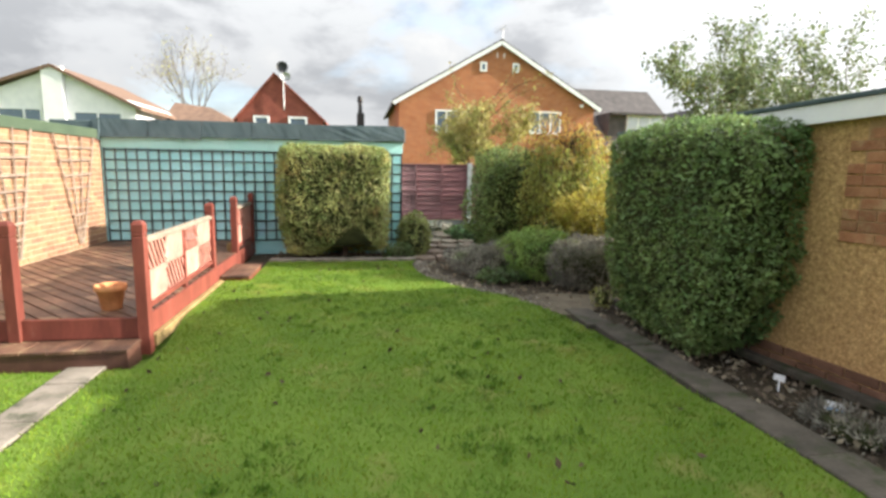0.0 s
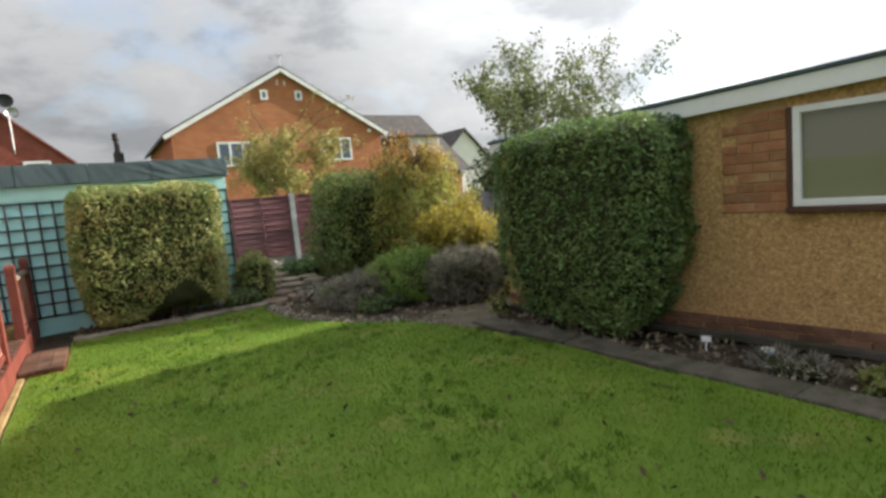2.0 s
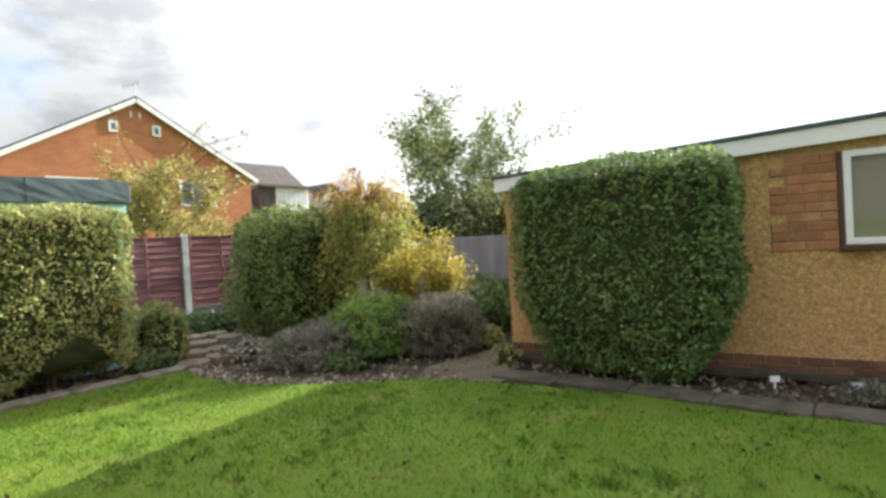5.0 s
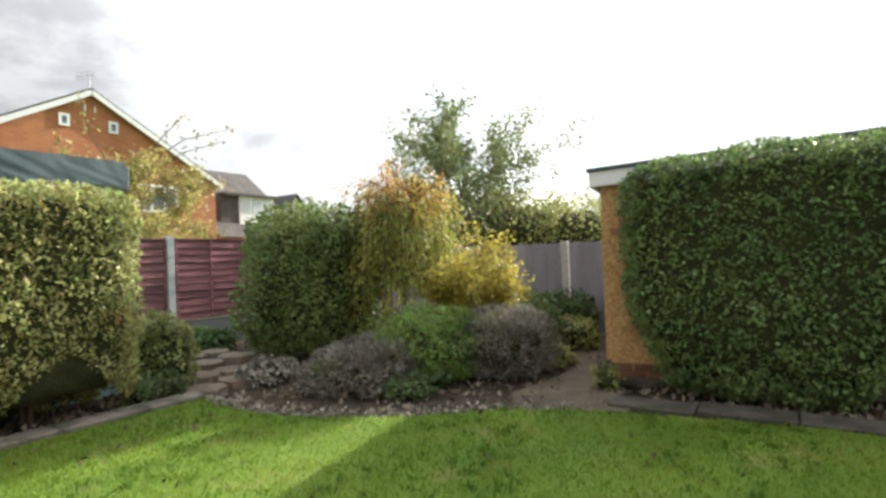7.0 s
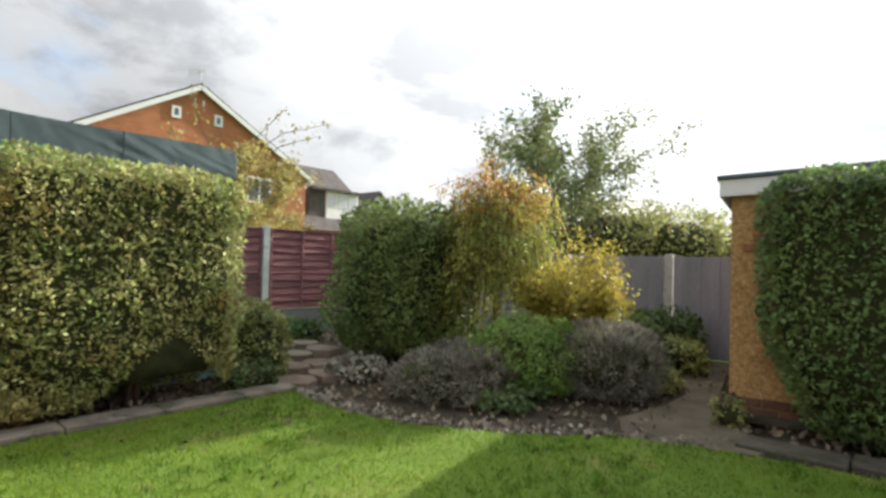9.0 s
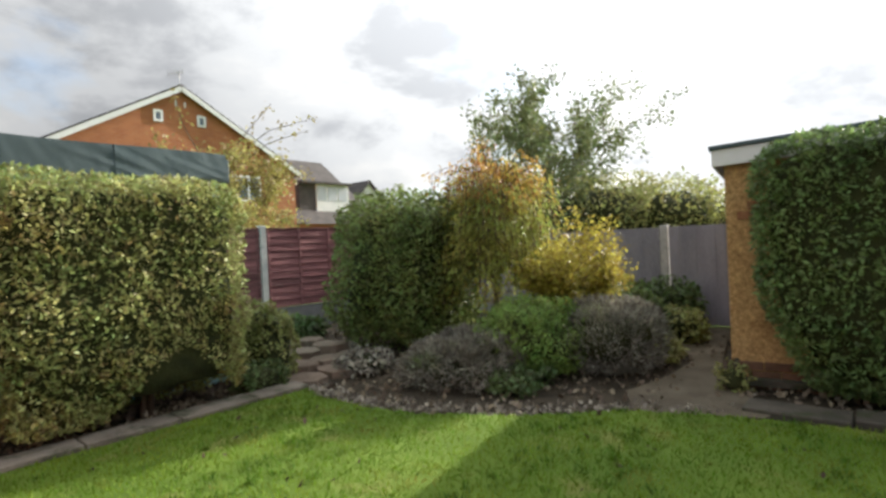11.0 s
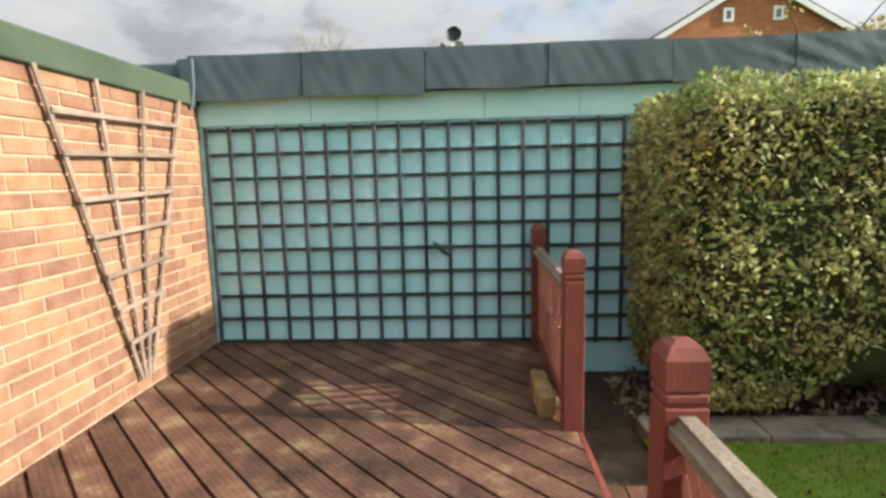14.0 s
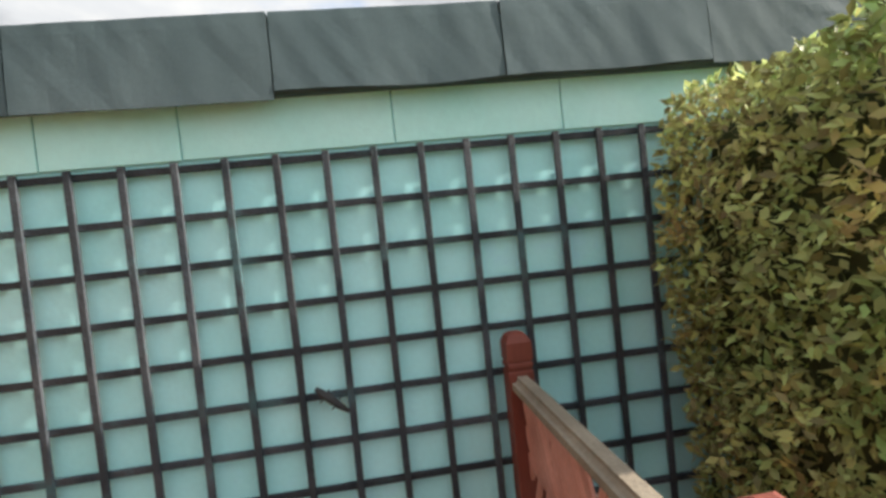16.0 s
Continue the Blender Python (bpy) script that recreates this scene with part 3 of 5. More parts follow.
def build_paths():
    kerb = thing("pavement_edging", "grey concrete edging slabs beside the flower bed", "edging", (3.9, -0.95, 0), kind="structure")
    x = 2.72
    while x < 4.95:
        w = 0.60
        part("slab", block((x, -1.06 - 0.01 * (x - 2.7), -0.05), (min(x + w - 0.008, 5.0), -0.84, 0.065), 0.006), M_concrete, kerb)
        x += w
    strip = thing("pavement_border", "dark concrete edging path between lawn and border", "path", (6.45, -6, 0), kind="structure")
    y = -12.0
    while y < -4.25:
        x0 = 6.34 - 0.03 * ease((y + 6.5) / 2.0) - 0.07 * ease((y + 5.6) / 1.0)
        part("slab", block((x0, y, -0.08), (x0 + 0.27, y + 0.59, gz(6.4, y) + 0.015), 0.008), M_edging, strip)
        y += 0.6
    walkway = thing("pavement_slabs", "narrow grey concrete slab path through the lawn", "path", (2.03, -7, 0), kind="structure")
    y = -12.0
    while y < -5.2:
        z = gz(2.0, y + 0.3)
        part("slab", block((PATH_X[0], y, z - 0.08), (PATH_X[1], y + 0.585, z + 0.012), 0.008), M_concrete, walkway)
        y += 0.6


# ---- turquoise building at the end of the garden ----
TR_X0, TR_P, TR_Z0 = 0.05, 0.165, 0.24


def build_teal():
    bm = block((-0.6, 0.0, -0.1), (4.84, 0.12, 1.935))
    block((4.72, 0.12, -0.1), (4.84, 5.0, 1.935), bm=bm)
    block((-0.6, 4.88, -0.1), (4.72, 5.0, 1.935), bm=bm)
    block((-0.6, 0.12, -0.1), (-0.48, 4.88, 1.935), bm=bm)
    wall = part("wall_north", bm, M_teal, None, "turquoise painted outbuilding wall behind the trellis", kind="structure", category="wall")
    x = -0.02
    for w in (0.80, 0.45, 0.72, 0.62, 0.66, 0.58, 0.55, 0.50):
        part("board", block((x, -0.012, 1.752 + 0.003 * (hash_unit(x) - 0.5)), (x + w - 0.004, 0.0, 1.99), 0.003), M_tealband, wall, "paler turquoise board")
        x += w
    # flat roof and felt turned down over the edge
    part("roof", block((-0.7, -0.06, 1.94), (4.9, 5.1, 2.17), 0.01), M_felt, None, "flat felted roof of the turquoise outbuilding", kind="structure", category="roof")
    joints = (-0.02, 0.75, 1.56, 2.35, 3.13, 3.88, 4.86)
    cover = thing("roof_felt_apron", "slate-grey roofing felt folded over the wall top", "roofing felt", (2.4, -0.05, 2.05))
    for k, (a, b) in enumerate(zip(joints, joints[1:])):
        n, rows_, v, f = 26, 8, [], []
        for j in range(rows_ + 1):
            for i in range(n + 1):
                x = a + (b - a) * i / n + (0.006 if i == 0 else 0)
                s = j / rows_
                drop = (0.288 if k < 2 else 0.262) + 0.015 * noise.noise((x * 2.1, k * 3.7, 0)) - 0.03 * ease((x - 4.2) / 0.6)
                crease = 0.012 * noise.noise((x * 4 + s * 0.8, k, s * 0.5)) + 0.004 * noise.noise((x * 13 - s * 2, s * 1.2, k))
                crease += 0.016 * max(0, noise.noise((x * 6 - s * 4, 3.0, s))) * ease((x - 3.0) / 1.0)
                v.append((x, -0.068 - 0.004 * (k % 2) - 0.6 * crease - 0.012 * s, 2.205 + 0.01 * noise.noise((x, 1, 2)) - drop * s))
        for i in range(n + 1):
            v.append((v[i][0], 0.25, v[i][2] + 0.005))
        w = n + 1
        f = [(j * w + i, j * w + i + 1, (j + 1) * w + i + 1, (j + 1) * w + i) for j in range(rows_) for i in range(n)]
        base = (rows_ + 1) * w
        f += [(i, base + i, base + i + 1, i + 1) for i in range(n)]
        ob = link("felt_sheet", v, f, M_felt, cover)
        md = ob.modifiers.new("thick", "SOLIDIFY")
        md.thickness = 0.004


def hash_unit(x):
    s = math.sin(x * 91.7) * 4758.5
    return s - math.floor(s)


def build_trellis():
    t = thing("trellis", "dark-stained square wooden trellis on the turquoise wall", "trellis", (2.4, -0.03, TR_Z0))
    n = 29
    for i in range(n + 1):
        x = TR_X0 + TR_P * i
        j = 0.004 * (hash_unit(x) - 0.5)
        part("batten", bar((x + j, -0.034, TR_Z0 - 0.02), (x - j, -0.034, TR_Z0 + 9 * TR_P + 0.02), 0.024, 0.014, up=(0, -1, 0), bevel=0.002), M_trellis, t)
    for k in range(10):
        z = TR_Z0 + TR_P * k
        j = 0.006 * (hash_unit(z + 3) - 0.5)
        part("batten", bar((TR_X0 - 0.02, -0.020, z + j), (TR_X0 + TR_P * n + 0.02, -0.020, z - j), 0.024, 0.014, up=(0, -1, 0), bevel=0.002), M_trellis, t)
    # small dark ornament on the trellis
    lz = thing("wall_ornament", "small dark metal lizard ornament hung on the trellis", "ornament", (1.63, -0.05, 0.89))
    bm = tube([(1.585, -0.05, 0.935), (1.605, -0.058, 0.918), (1.635, -0.060, 0.893), (1.66, -0.058, 0.868), (1.69, -0.05, 0.842)], [0.008, 0.014, 0.016, 0.013, 0.006], 8)
    for a, s in ((0.012, 1), (0.012, -1), (0.05, 1), (0.05, -1)):
        tube([(1.60 + a, -0.052, 0.915 - a * 0.75), (1.60 + a + 0.018 * s, -0.05, 0.915 - a * 0.75 + 0.022 * s)], [0.004, 0.002], 5, bm)
    part("body", bm, M_black, lz)


# ---- brick wall on the deck's far side ----
def brick_mesh(name, w, d, h, material):
    bm = block((0, -w / 2, -h / 2), (d, w / 2, h / 2))
    front = [e for e in bm.edges if all(v.co.x > d * 0.9 for v in e.verts)]
    bmesh.ops.bevel(bm, geom=front, offset=0.004, segments=1, affect="EDGES")
    me = bpy.data.meshes.new(name)
    bm.to_mesh(me)
    bm.free()
    me.materials.append(material)
    return me


def build_brick_wall():
    wall = part("wall_west", block((-0.22, -5.0, -0.1), (-0.008, 0.0, 1.9)), M_mortar, None, "orange brick wall with pale mortar beside the deck", kind="structure", category="wall")
    full, half = brick_mesh("brick", 0.215, 0.03, 0.065, M_brick), brick_mesh("brick", 0.1025, 0.03, 0.065, M_brick)
    rows_ = 25
    far = bmesh.new()
    count = 0
    for r in range(rows_):
        z = 0.045 + 0.075 * r
        y, first = -0.006, True
        while y > -5.0:
            me, w = (half, 0.1025) if first and r % 2 else (full, 0.215)
            first = False
            if y > -2.75 and z > 0.2 and count < 290:
                ob = new("brick", me)
                ob.parent = wall
                ob.location = (-0.031 + 0.002 * (random.random() - 0.5), y - w / 2, z)
                count += 1
            else:
                block((-0.02, y - w, z - 0.0325), (-0.002, y, z + 0.0325), bm=far)
            y -= w + 0.010
    ob = part("brickwork", far, M_brick, wall, kind="stuff")
    cap = thing("wall_capping", "green roofing felt strip along the brick wall top", "roofing felt", (0, -2.5, 1.95))
    part("felt_strip", block((-0.3, -5.02, 1.885), (0.022, -0.02, 2.03), 0.008), M_greenfelt, cap)
    post = thing("corner_bracket", "dark drooping felt end at the wall corner", "roofing felt", (0.02, -0.06, 1.9))
    part("flap", prism([(-0.05, 2.17), (0.05, 2.18), (0.045, 1.99), (0.02, 1.86), (0.0, 1.88), (-0.03, 2.03)], -0.135, -0.105, "y"), M_felt, post)


def fan_trellis(y0, y1, yb, zt, zb):
    """A fan trellis on the brick wall: ribs that gather at the foot, and rungs across them."""
    t = thing("fan_trellis", "weathered wooden fan trellis fixed to the brick wall", "trellis", (0.03, yb, zb), "fan trellises")
    ribs = 4
    tops = [y0 + (y1 - y0) * k / (ribs - 1) for k in range(ribs)]
    feet = [yb + 0.03 * (k - 1.5) for k in range(ribs)]
    for a, b in zip(tops, feet):
        part("rib", bar((0.022, b, zb), (0.03, a, zt), 0.025, 0.012, up=(1, 0, 0), bevel=0.002), M_greywood, t)
    for n, s in enumerate((0.915, 0.80, 0.665, 0.55, 0.42, 0.30, 0.18)):
        z = zb + (zt - zb) * s - 0.04
        k = (z - zb) / (zt - zb)
        a, b = feet[0] + (tops[0] - feet[0]) * k, feet[-1] + (tops[-1] - feet[-1]) * k
        if n == 0:
            a, b = a + 0.02, b - 0.02
        part("rung", bar((0.042, a - 0.02, z - 0.01), (0.042, b + 0.02, z + 0.012), 0.025, 0.012, up=(1, 0, 0), bevel=0.002), M_greywood, t)


# ---- deck ----
DECK = (0.0, 2.30, -4.78, -0.005)
DECK_Z = 0.23


def build_deck():
    x0, x1, y0, y1 = DECK
    deck = thing("deck", "reddish-brown stained timber deck with diagonal boards", "deck", (1.15, -2.4, 0), kind="structure")
    pitch, wid = 0.125, 0.110
    s2 = math.sqrt(0.5)
    lo, hi = (x0 + y0) * s2, (x1 + y1) * s2
    k = lo - 0.05
    while k < hi:
        poly = [(x0, y0), (x1, y0), (x1, y1), (x0, y1)]
        poly = clip_poly(poly, s2, s2, k + wid)
        poly = clip_poly(poly, -s2, -s2, -k) if len(poly) > 2 else []
        if len(poly) > 2:
            dz = 0.003 * (random.random() - 0.5)
            part("board", prism(poly, DECK_Z - 0.028 + dz, DECK_Z + dz), M_deck, deck)
        k += pitch
    part("frame", block((x0 + 0.02, y0 + 0.03, 0.02), (x1 - 0.03, y1 - 0.02, DECK_Z - 0.03)), M_darkframe, deck)
    part("skirt", block((x1 + 0.002, -4.78, -0.09), (x1 + 0.027, -0.02, DECK_Z - 0.004), 0.003), M_redwood, deck)
    part("skirt", block((x0, y0 - 0.03, 0.055), (x1 - 0.02, y0 - 0.004, DECK_Z - 0.004), 0.003), M_redwood, deck)
    part("ground_rail", block((x1 + 0.03, -4.72, -0.05), (x1 + 0.085, -2.45, 0.05), 0.006), M_mossy, deck, "pale weathered timber along the lawn edge")


def newel(at, top, foot, name="post", parent=None):
    """A square newel with two turned grooves and a low pyramid top."""
    x, y = at
    h = 0.045
    bm = block((x - h, y - h, foot), (x + h, y + h, top - 0.135), 0.003)
    block((x - h + 0.006, y - h + 0.006, top - 0.137), (x + h - 0.006, y + h - 0.006, top - 0.125), bm=bm)
    block((x - h, y - h, top - 0.126), (x + h, y + h, top - 0.105), 0.004, bm=bm)
    block((x - h + 0.006, y - h + 0.006, top - 0.107), (x + h - 0.006, y + h - 0.006, top - 0.095), bm=bm)
    own = bmesh.new()
    prof = [(h, top - 0.097), (h, top - 0.035), (h * 0.72, top - 0.010), (h * 0.3, top)]
    rings = [[own.verts.new((x + sx * r, y + sy * r, z)) for sx, sy in ((-1, -1), (1, -1), (1, 1), (-1, 1))] for r, z in prof]
    for r0, r1 in zip(rings, rings[1:]):
        for k in range(4):
            own.faces.new((r0[k], r0[(k + 1) % 4], r1[(k + 1) % 4], r1[k]))
    own.faces.new(rings[-1])
    own.faces.new(rings[0][::-1])
    me = bpy.data.meshes.new("tmp")
    own.to_mesh(me)
    own.free()
    bm.from_mesh(me)
    bpy.data.meshes.remove(me)
    return part(name, bm, M_redwood, parent)


def slat_panel(parent, p, q, z0, z1):
    """A railing panel in four quarters, slats slanting so that they form a cross."""
    p, q = Vector((*p, 0)), Vector((*q, 0))
    length = (q - p).length
    d = (q - p) / length
    cx, cz = length / 2, (z0 + z1) / 2
    part("cross_rail", bar(p + d * 0.02 + Vector((0, 0, cz)), q - d * 0.02 + Vector((0, 0, cz)), 0.012, 0.02, bevel=0.002), M_redpale, parent)
    for a0, a1, b0, b1, sgn in ((0, cx, cz, z1, -1), (cx, length, cz, z1, 1), (0, cx, z0, cz, 1), (cx, length, z0, cz, -1)):
        w, h = a1 - a0, b1 - b0
        pitch, wide = (0.058, 0.045) if sgn > 0 else (0.090, 0.031)
        k = -h
        while k < w + h:
            # a slat at 60 degrees across the quarter
            seg = []
            run = h * 0.62
            s0 = (a0 + k, b0) if sgn > 0 else (a0 + k, b1)
            s1 = (s0[0] + run, b1 if sgn > 0 else b0)
            lo_t = max(0.0, (a0 - s0[0]) / run)
            hi_t = min(1.0, (a1 - s0[0]) / run)
            if hi_t - lo_t > 0.12:
                for t in (lo_t, hi_t):
                    a = s0[0] + run * t
                    b = s0[1] + (s1[1] - s0[1]) * t
                    seg.append(p + d * a + Vector((0, 0, b)))
                part("slat", bar(seg[0], seg[1], 0.012, wide, up=d.cross(Vector((0, 0, 1))).cross(seg[1] - seg[0]), bevel=0.002), M_redpale, parent)
            k += pitch


def railing(name, a, b, bays, top, foot_a, foot_b, rail_top, label):
    t = thing(name, label, "railing", (a[0], a[1], DECK_Z), "deck railings")
    newel(a, top, foot_a, "post", t)
    newel(b, top, foot_b, "post", t)
    va, vb = Vector((*a, 0)), Vector((*b, 0))
    d = (vb - va).normalized()
    s, e = va + d * 0.045, vb - d * 0.045
    z1 = rail_top - 0.04
    z0 = DECK_Z + 0.09
    # rounded handrail
    bm = bar(s + Vector((0, 0, rail_top - 0.022)), e + Vector((0, 0, rail_top - 0.022)), 0.075, 0.044)
    bmesh.ops.bevel(bm, geom=[ed for ed in bm.edges if abs((ed.verts[0].co - ed.verts[1].co).normalized().dot(d)) > 0.9 and min(v.co.z for v in ed.verts) > rail_top - 0.01], offset=0.02, segments=3, affect="EDGES")
    part("handrail", bm, M_rail, t, "weathered bare timber handrail")
    part("bottom_rail", bar(s + Vector((0, 0, z0 - 0.02)), e + Vector((0, 0, z0 - 0.02)), 0.05, 0.04, bevel=0.003), M_redwood, t)
    full = (e - s).length
    for n in range(bays):
        p, q = s + d * full * n / bays, s + d * full * (n + 1) / bays
        if n:
            part("baluster", bar(p + Vector((0, 0, DECK_Z)), p + Vector((0, 0, z1)), 0.045, 0.045, up=(0, 1, 0), bevel=0.003), M_redwood, t)
        slat_panel(t, (p.x, p.y), (q.x, q.y), z0, z1)
    return t


def build_railings():
    railing("deck_railing", (2.318, -4.78), (2.27, -2.52), 2, 1.035, -0.09, DECK_Z - 0.25, 0.885, "red-stained deck railing with slanted slats and weathered handrail")
    railing("deck_railing", (2.285, -1.30), (2.29, -0.075), 1, 1.05, DECK_Z - 0.25, DECK_Z - 0.2, 0.90, "short red-stained deck railing beside the turquoise wall")
    t = thing("deck_post", "red-stained newel post beside the deck entrance", "post", (1.36, -4.80, 0.05))
    newel((1.36, -4.80), 1.03, 0.05, "post", t)
    # steps
    st = thing("deck_step", "low timber step of brown boards before the deck", "step", (1.2, -4.96, 0), kind="structure")
    for k in range(12):
        x = 0.02 + k * 0.19
        part("board", block((x, -5.10, 0.025), (x + 0.184, -4.815, 0.05 + 0.002 * (k % 2)), 0.003), M_deck, st)
    part("riser", block((0.02, -5.085, -0.13), (2.29, -4.83, 0.024)), M_darkframe, st)
    s2 = thing("side_step", "low red-brown timber step down to the lawn", "step", (2.5, -2.0, 0), kind="structure")
    for k in range(3):
        x = 2.335 + k * 0.122
        part("board", block((x, -2.44, 0.066), (x + 0.117, -1.54, 0.094), 0.003), M_deck, s2)
    part("box", block((2.335, -2.42, -0.03), (2.69, -1.56, 0.065)), M_redwood, s2)


def build_pot():
    at = (1.95, -4.50, DECK_Z)
    pot = thing("plant_pot", "terracotta flower pot standing on the deck", "flower pot", at)
    part("pot", lathe([(0.075, 0), (0.078, 0.004), (0.108, 0.165), (0.113, 0.165), (0.125, 0.17), (0.128, 0.215), (0.122, 0.218), (0.108, 0.212), (0.100, 0.16), (0.07, 0.03), (0.001, 0.028)], at), M_terracotta, pot, smooth=True)
    part("earth", lathe([(0.096, 0.145), (0.06, 0.155), (0.002, 0.157)], at), M_soil, pot)
    b = thing("timber_block", "pale mossy offcut of timber beside the railing", "block", (2.18, -1.04, DECK_Z))
    part("block", block((2.145, -1.22, DECK_Z), (2.225, -0.86, DECK_Z + 0.11), 0.008), M_mossy, b)


# ---- garage ----
G0 = Vector((6.97, -4.01, 0))
GD = Vector((0.149, -0.989, 0)).normalized()


def gpt(s, out, z):
    """A place s metres along the garage wall, out metres before it."""
    p = G0 + GD * s - Vector((0.989, 0.149, 0)) * out
    return (p.x, p.y, z)


def gblock(s0, s1, o0, o1, za, zb, bevel=0.0):
    """A block along the garage wall; za and zb may be pairs for a slope."""
    za = za if isinstance(za, tuple) else (za, za)
    zb = zb if isinstance(zb, tuple) else (zb, zb)
    bm = bmesh.new()
    c = [bm.verts.new(gpt(s, o, z)) for s, zz in ((s0, (za[0], zb[0])), (s1, (za[1], zb[1]))) for o in (o0, o1) for z in zz]
    for q in ((0, 1, 3, 2), (4, 5, 7, 6), (0, 1, 5, 4), (2, 3, 7, 6), (0, 2, 6, 4), (1, 3, 7, 5)):
        bm.faces.new([c[k] for k in q])
    bmesh.ops.recalc_face_normals(bm, faces=bm.faces)
    if bevel:
        bmesh.ops.bevel(bm, geom=bm.edges[:], offset=bevel, segments=1, affect="EDGES")
    return bm


def fascia_z(s):
    return 1.75 + 0.043 * s


WIN = (2.80, 3.97, 1.085, 1.80)


def build_garage():
    L, D = 7.5, 3.0
    s0, s1, z0, z1 = WIN
    w = gblock(0, s0, -0.2, 0, -0.1, (fascia_z(0) + 0.02, fascia_z(s0) + 0.02))
    for a in (gblock(s0, s1, -0.2, 0, -0.1, z0), gblock(s0, s1, -0.2, 0, z1, (fascia_z(s0) + 0.02, fascia_z(s1) + 0.02)),
              gblock(s1, L, -0.2, 0, -0.1, (fascia_z(s1) + 0.02, fascia_z(L) + 0.02)),
              gblock(0, 0.2, -D, -0.2, -0.1, fascia_z(0) + 0.02), gblock(L - 0.2, L, -D, -0.2, -0.1, fascia_z(L) + 0.02),
              gblock(0.2, L - 0.2, -D, -D + 0.2, -0.1, (fascia_z(0) + 0.02, fascia_z(L) + 0.02))):
        me = bpy.data.meshes.new("tmp")
        a.to_mesh(me)
        a.free()
        w.from_mesh(me)
        bpy.data.meshes.remove(me)
    wall = part("wall_east", w, M_pebble, None, "ochre pebbledashed garage wall", kind="structure", category="wall")
    part("fascia", gblock(-0.08, L + 0.08, 0.055, 0.08, (fascia_z(0), fascia_z(L)), (fascia_z(0) + 0.13, fascia_z(L) + 0.13), 0.003), M_white, wall, "white painted fascia board")
    part("fascia", gblock(-0.08, -0.055, -D - 0.05, 0.053, fascia_z(0), fascia_z(0) + 0.13, 0.003), M_white, wall, "white painted fascia board")
    part("soffit", gblock(-0.05, L, 0.003, 0.052, (fascia_z(0) + 0.01, fascia_z(L) + 0.01), (fascia_z(0) + 0.02, fascia_z(L) + 0.02)), M_darkframe, wall)
    part("roof_garage", gblock(-0.1, L + 0.1, -D - 0.1, 0.1, (fascia_z(0) + 0.131, fascia_z(L) + 0.131), (fascia_z(0) + 0.165, fascia_z(L) + 0.165), 0.006), M_felt, None, "thin grey felt edge of the flat garage roof", kind="structure", category="roof")
    # window of two lights
    win = thing("window_garage", "white-framed two-light garage window with dark glass", "window", gpt((s0 + s1) / 2, 0, z0), kind="structure")
    fr = 0.05
    for a, b, c, d in ((s0, s0 + fr, z0, z1), (s1 - fr, s1, z0, z1), (s0 + fr, s1 - fr, z0, z0 + fr), (s0 + fr, s1 - fr, z1 - fr, z1), ((s0 + s1) / 2 - 0.03, (s0 + s1) / 2 + 0.03, z0 + fr, z1 - fr)):
        part("frame", gblock(a, b, -0.06, 0.022, c, d, 0.004), M_white, win)
    for a, b in ((s0 + fr, (s0 + s1) / 2 - 0.03), ((s0 + s1) / 2 + 0.03, s1 - fr)):
        part("pane", gblock(a, b, -0.035, -0.027, z0 + fr, z1 - fr), M_glass, win)
    part("sill", gblock(s0 - 0.04, s1 + 0.04, -0.1, 0.06, z0 - 0.045, z0 - 0.003, 0.006), M_darkframe, win, "dark brown sill")
    part("jamb", gblock(s0 - 0.035, s0 - 0.003, -0.06, 0.026, z0 - 0.002, z1, 0.003), M_darkframe, win, "dark brown jamb")
    # bare brick beside the window, and the brick plinth
    full, half = brick_mesh("brick", 0.215, 0.014, 0.065, M_redbrick), brick_mesh("brick", 0.1025, 0.014, 0.065, M_redbrick)
    face = math.atan2(-0.149, -0.989)
    dark = brick_mesh("brick", 0.215, 0.014, 0.065, M_plinth)
    part("panel_mortar", gblock(2.42, 2.765, 0.001, 0.005, 1.05, 1.84), M_panel_mortar, wall)

    def lay(s, z, me):
        ob = new("brick", me)
        ob.parent = wall
        ob.matrix_basis = Matrix.Translation(Vector(gpt(s, 0.001, z)) - wall.location) @ Matrix.Rotation(face, 4, "Z")

    for r in range(10):
        z, s = 1.085 + 0.075 * r, 2.762
        for me, w in ((half, 0.1025), (full, 0.215)) + (((half, 0.1025),) if r in (1, 5) else ()) if r % 2 else ((full, 0.215), (half, 0.1025), (half, 0.1025)) if r in (2, 6) else ((full, 0.215), (full, 0.215)):
            lay(s - w / 2, z, me)
            s -= w + 0.010
    for r in range(3):
        s = 0.0 + (0.1125 if r % 2 else 0)
        while s < 5.0:
            lay(s + 0.1075, 0.02 + 0.075 * r, dark)
            s += 0.225
    for s, z, me in ((0.20, 1.43, half), (0.24, 1.355, half), (0.13, 1.355, half)):
        lay(s, z, me)
    part("ledge", gblock(-0.02, 5.2, 0.016, 0.10, 0.03, 0.085, 0.006), M_edging, wall, "grey concrete ledge along the plinth")


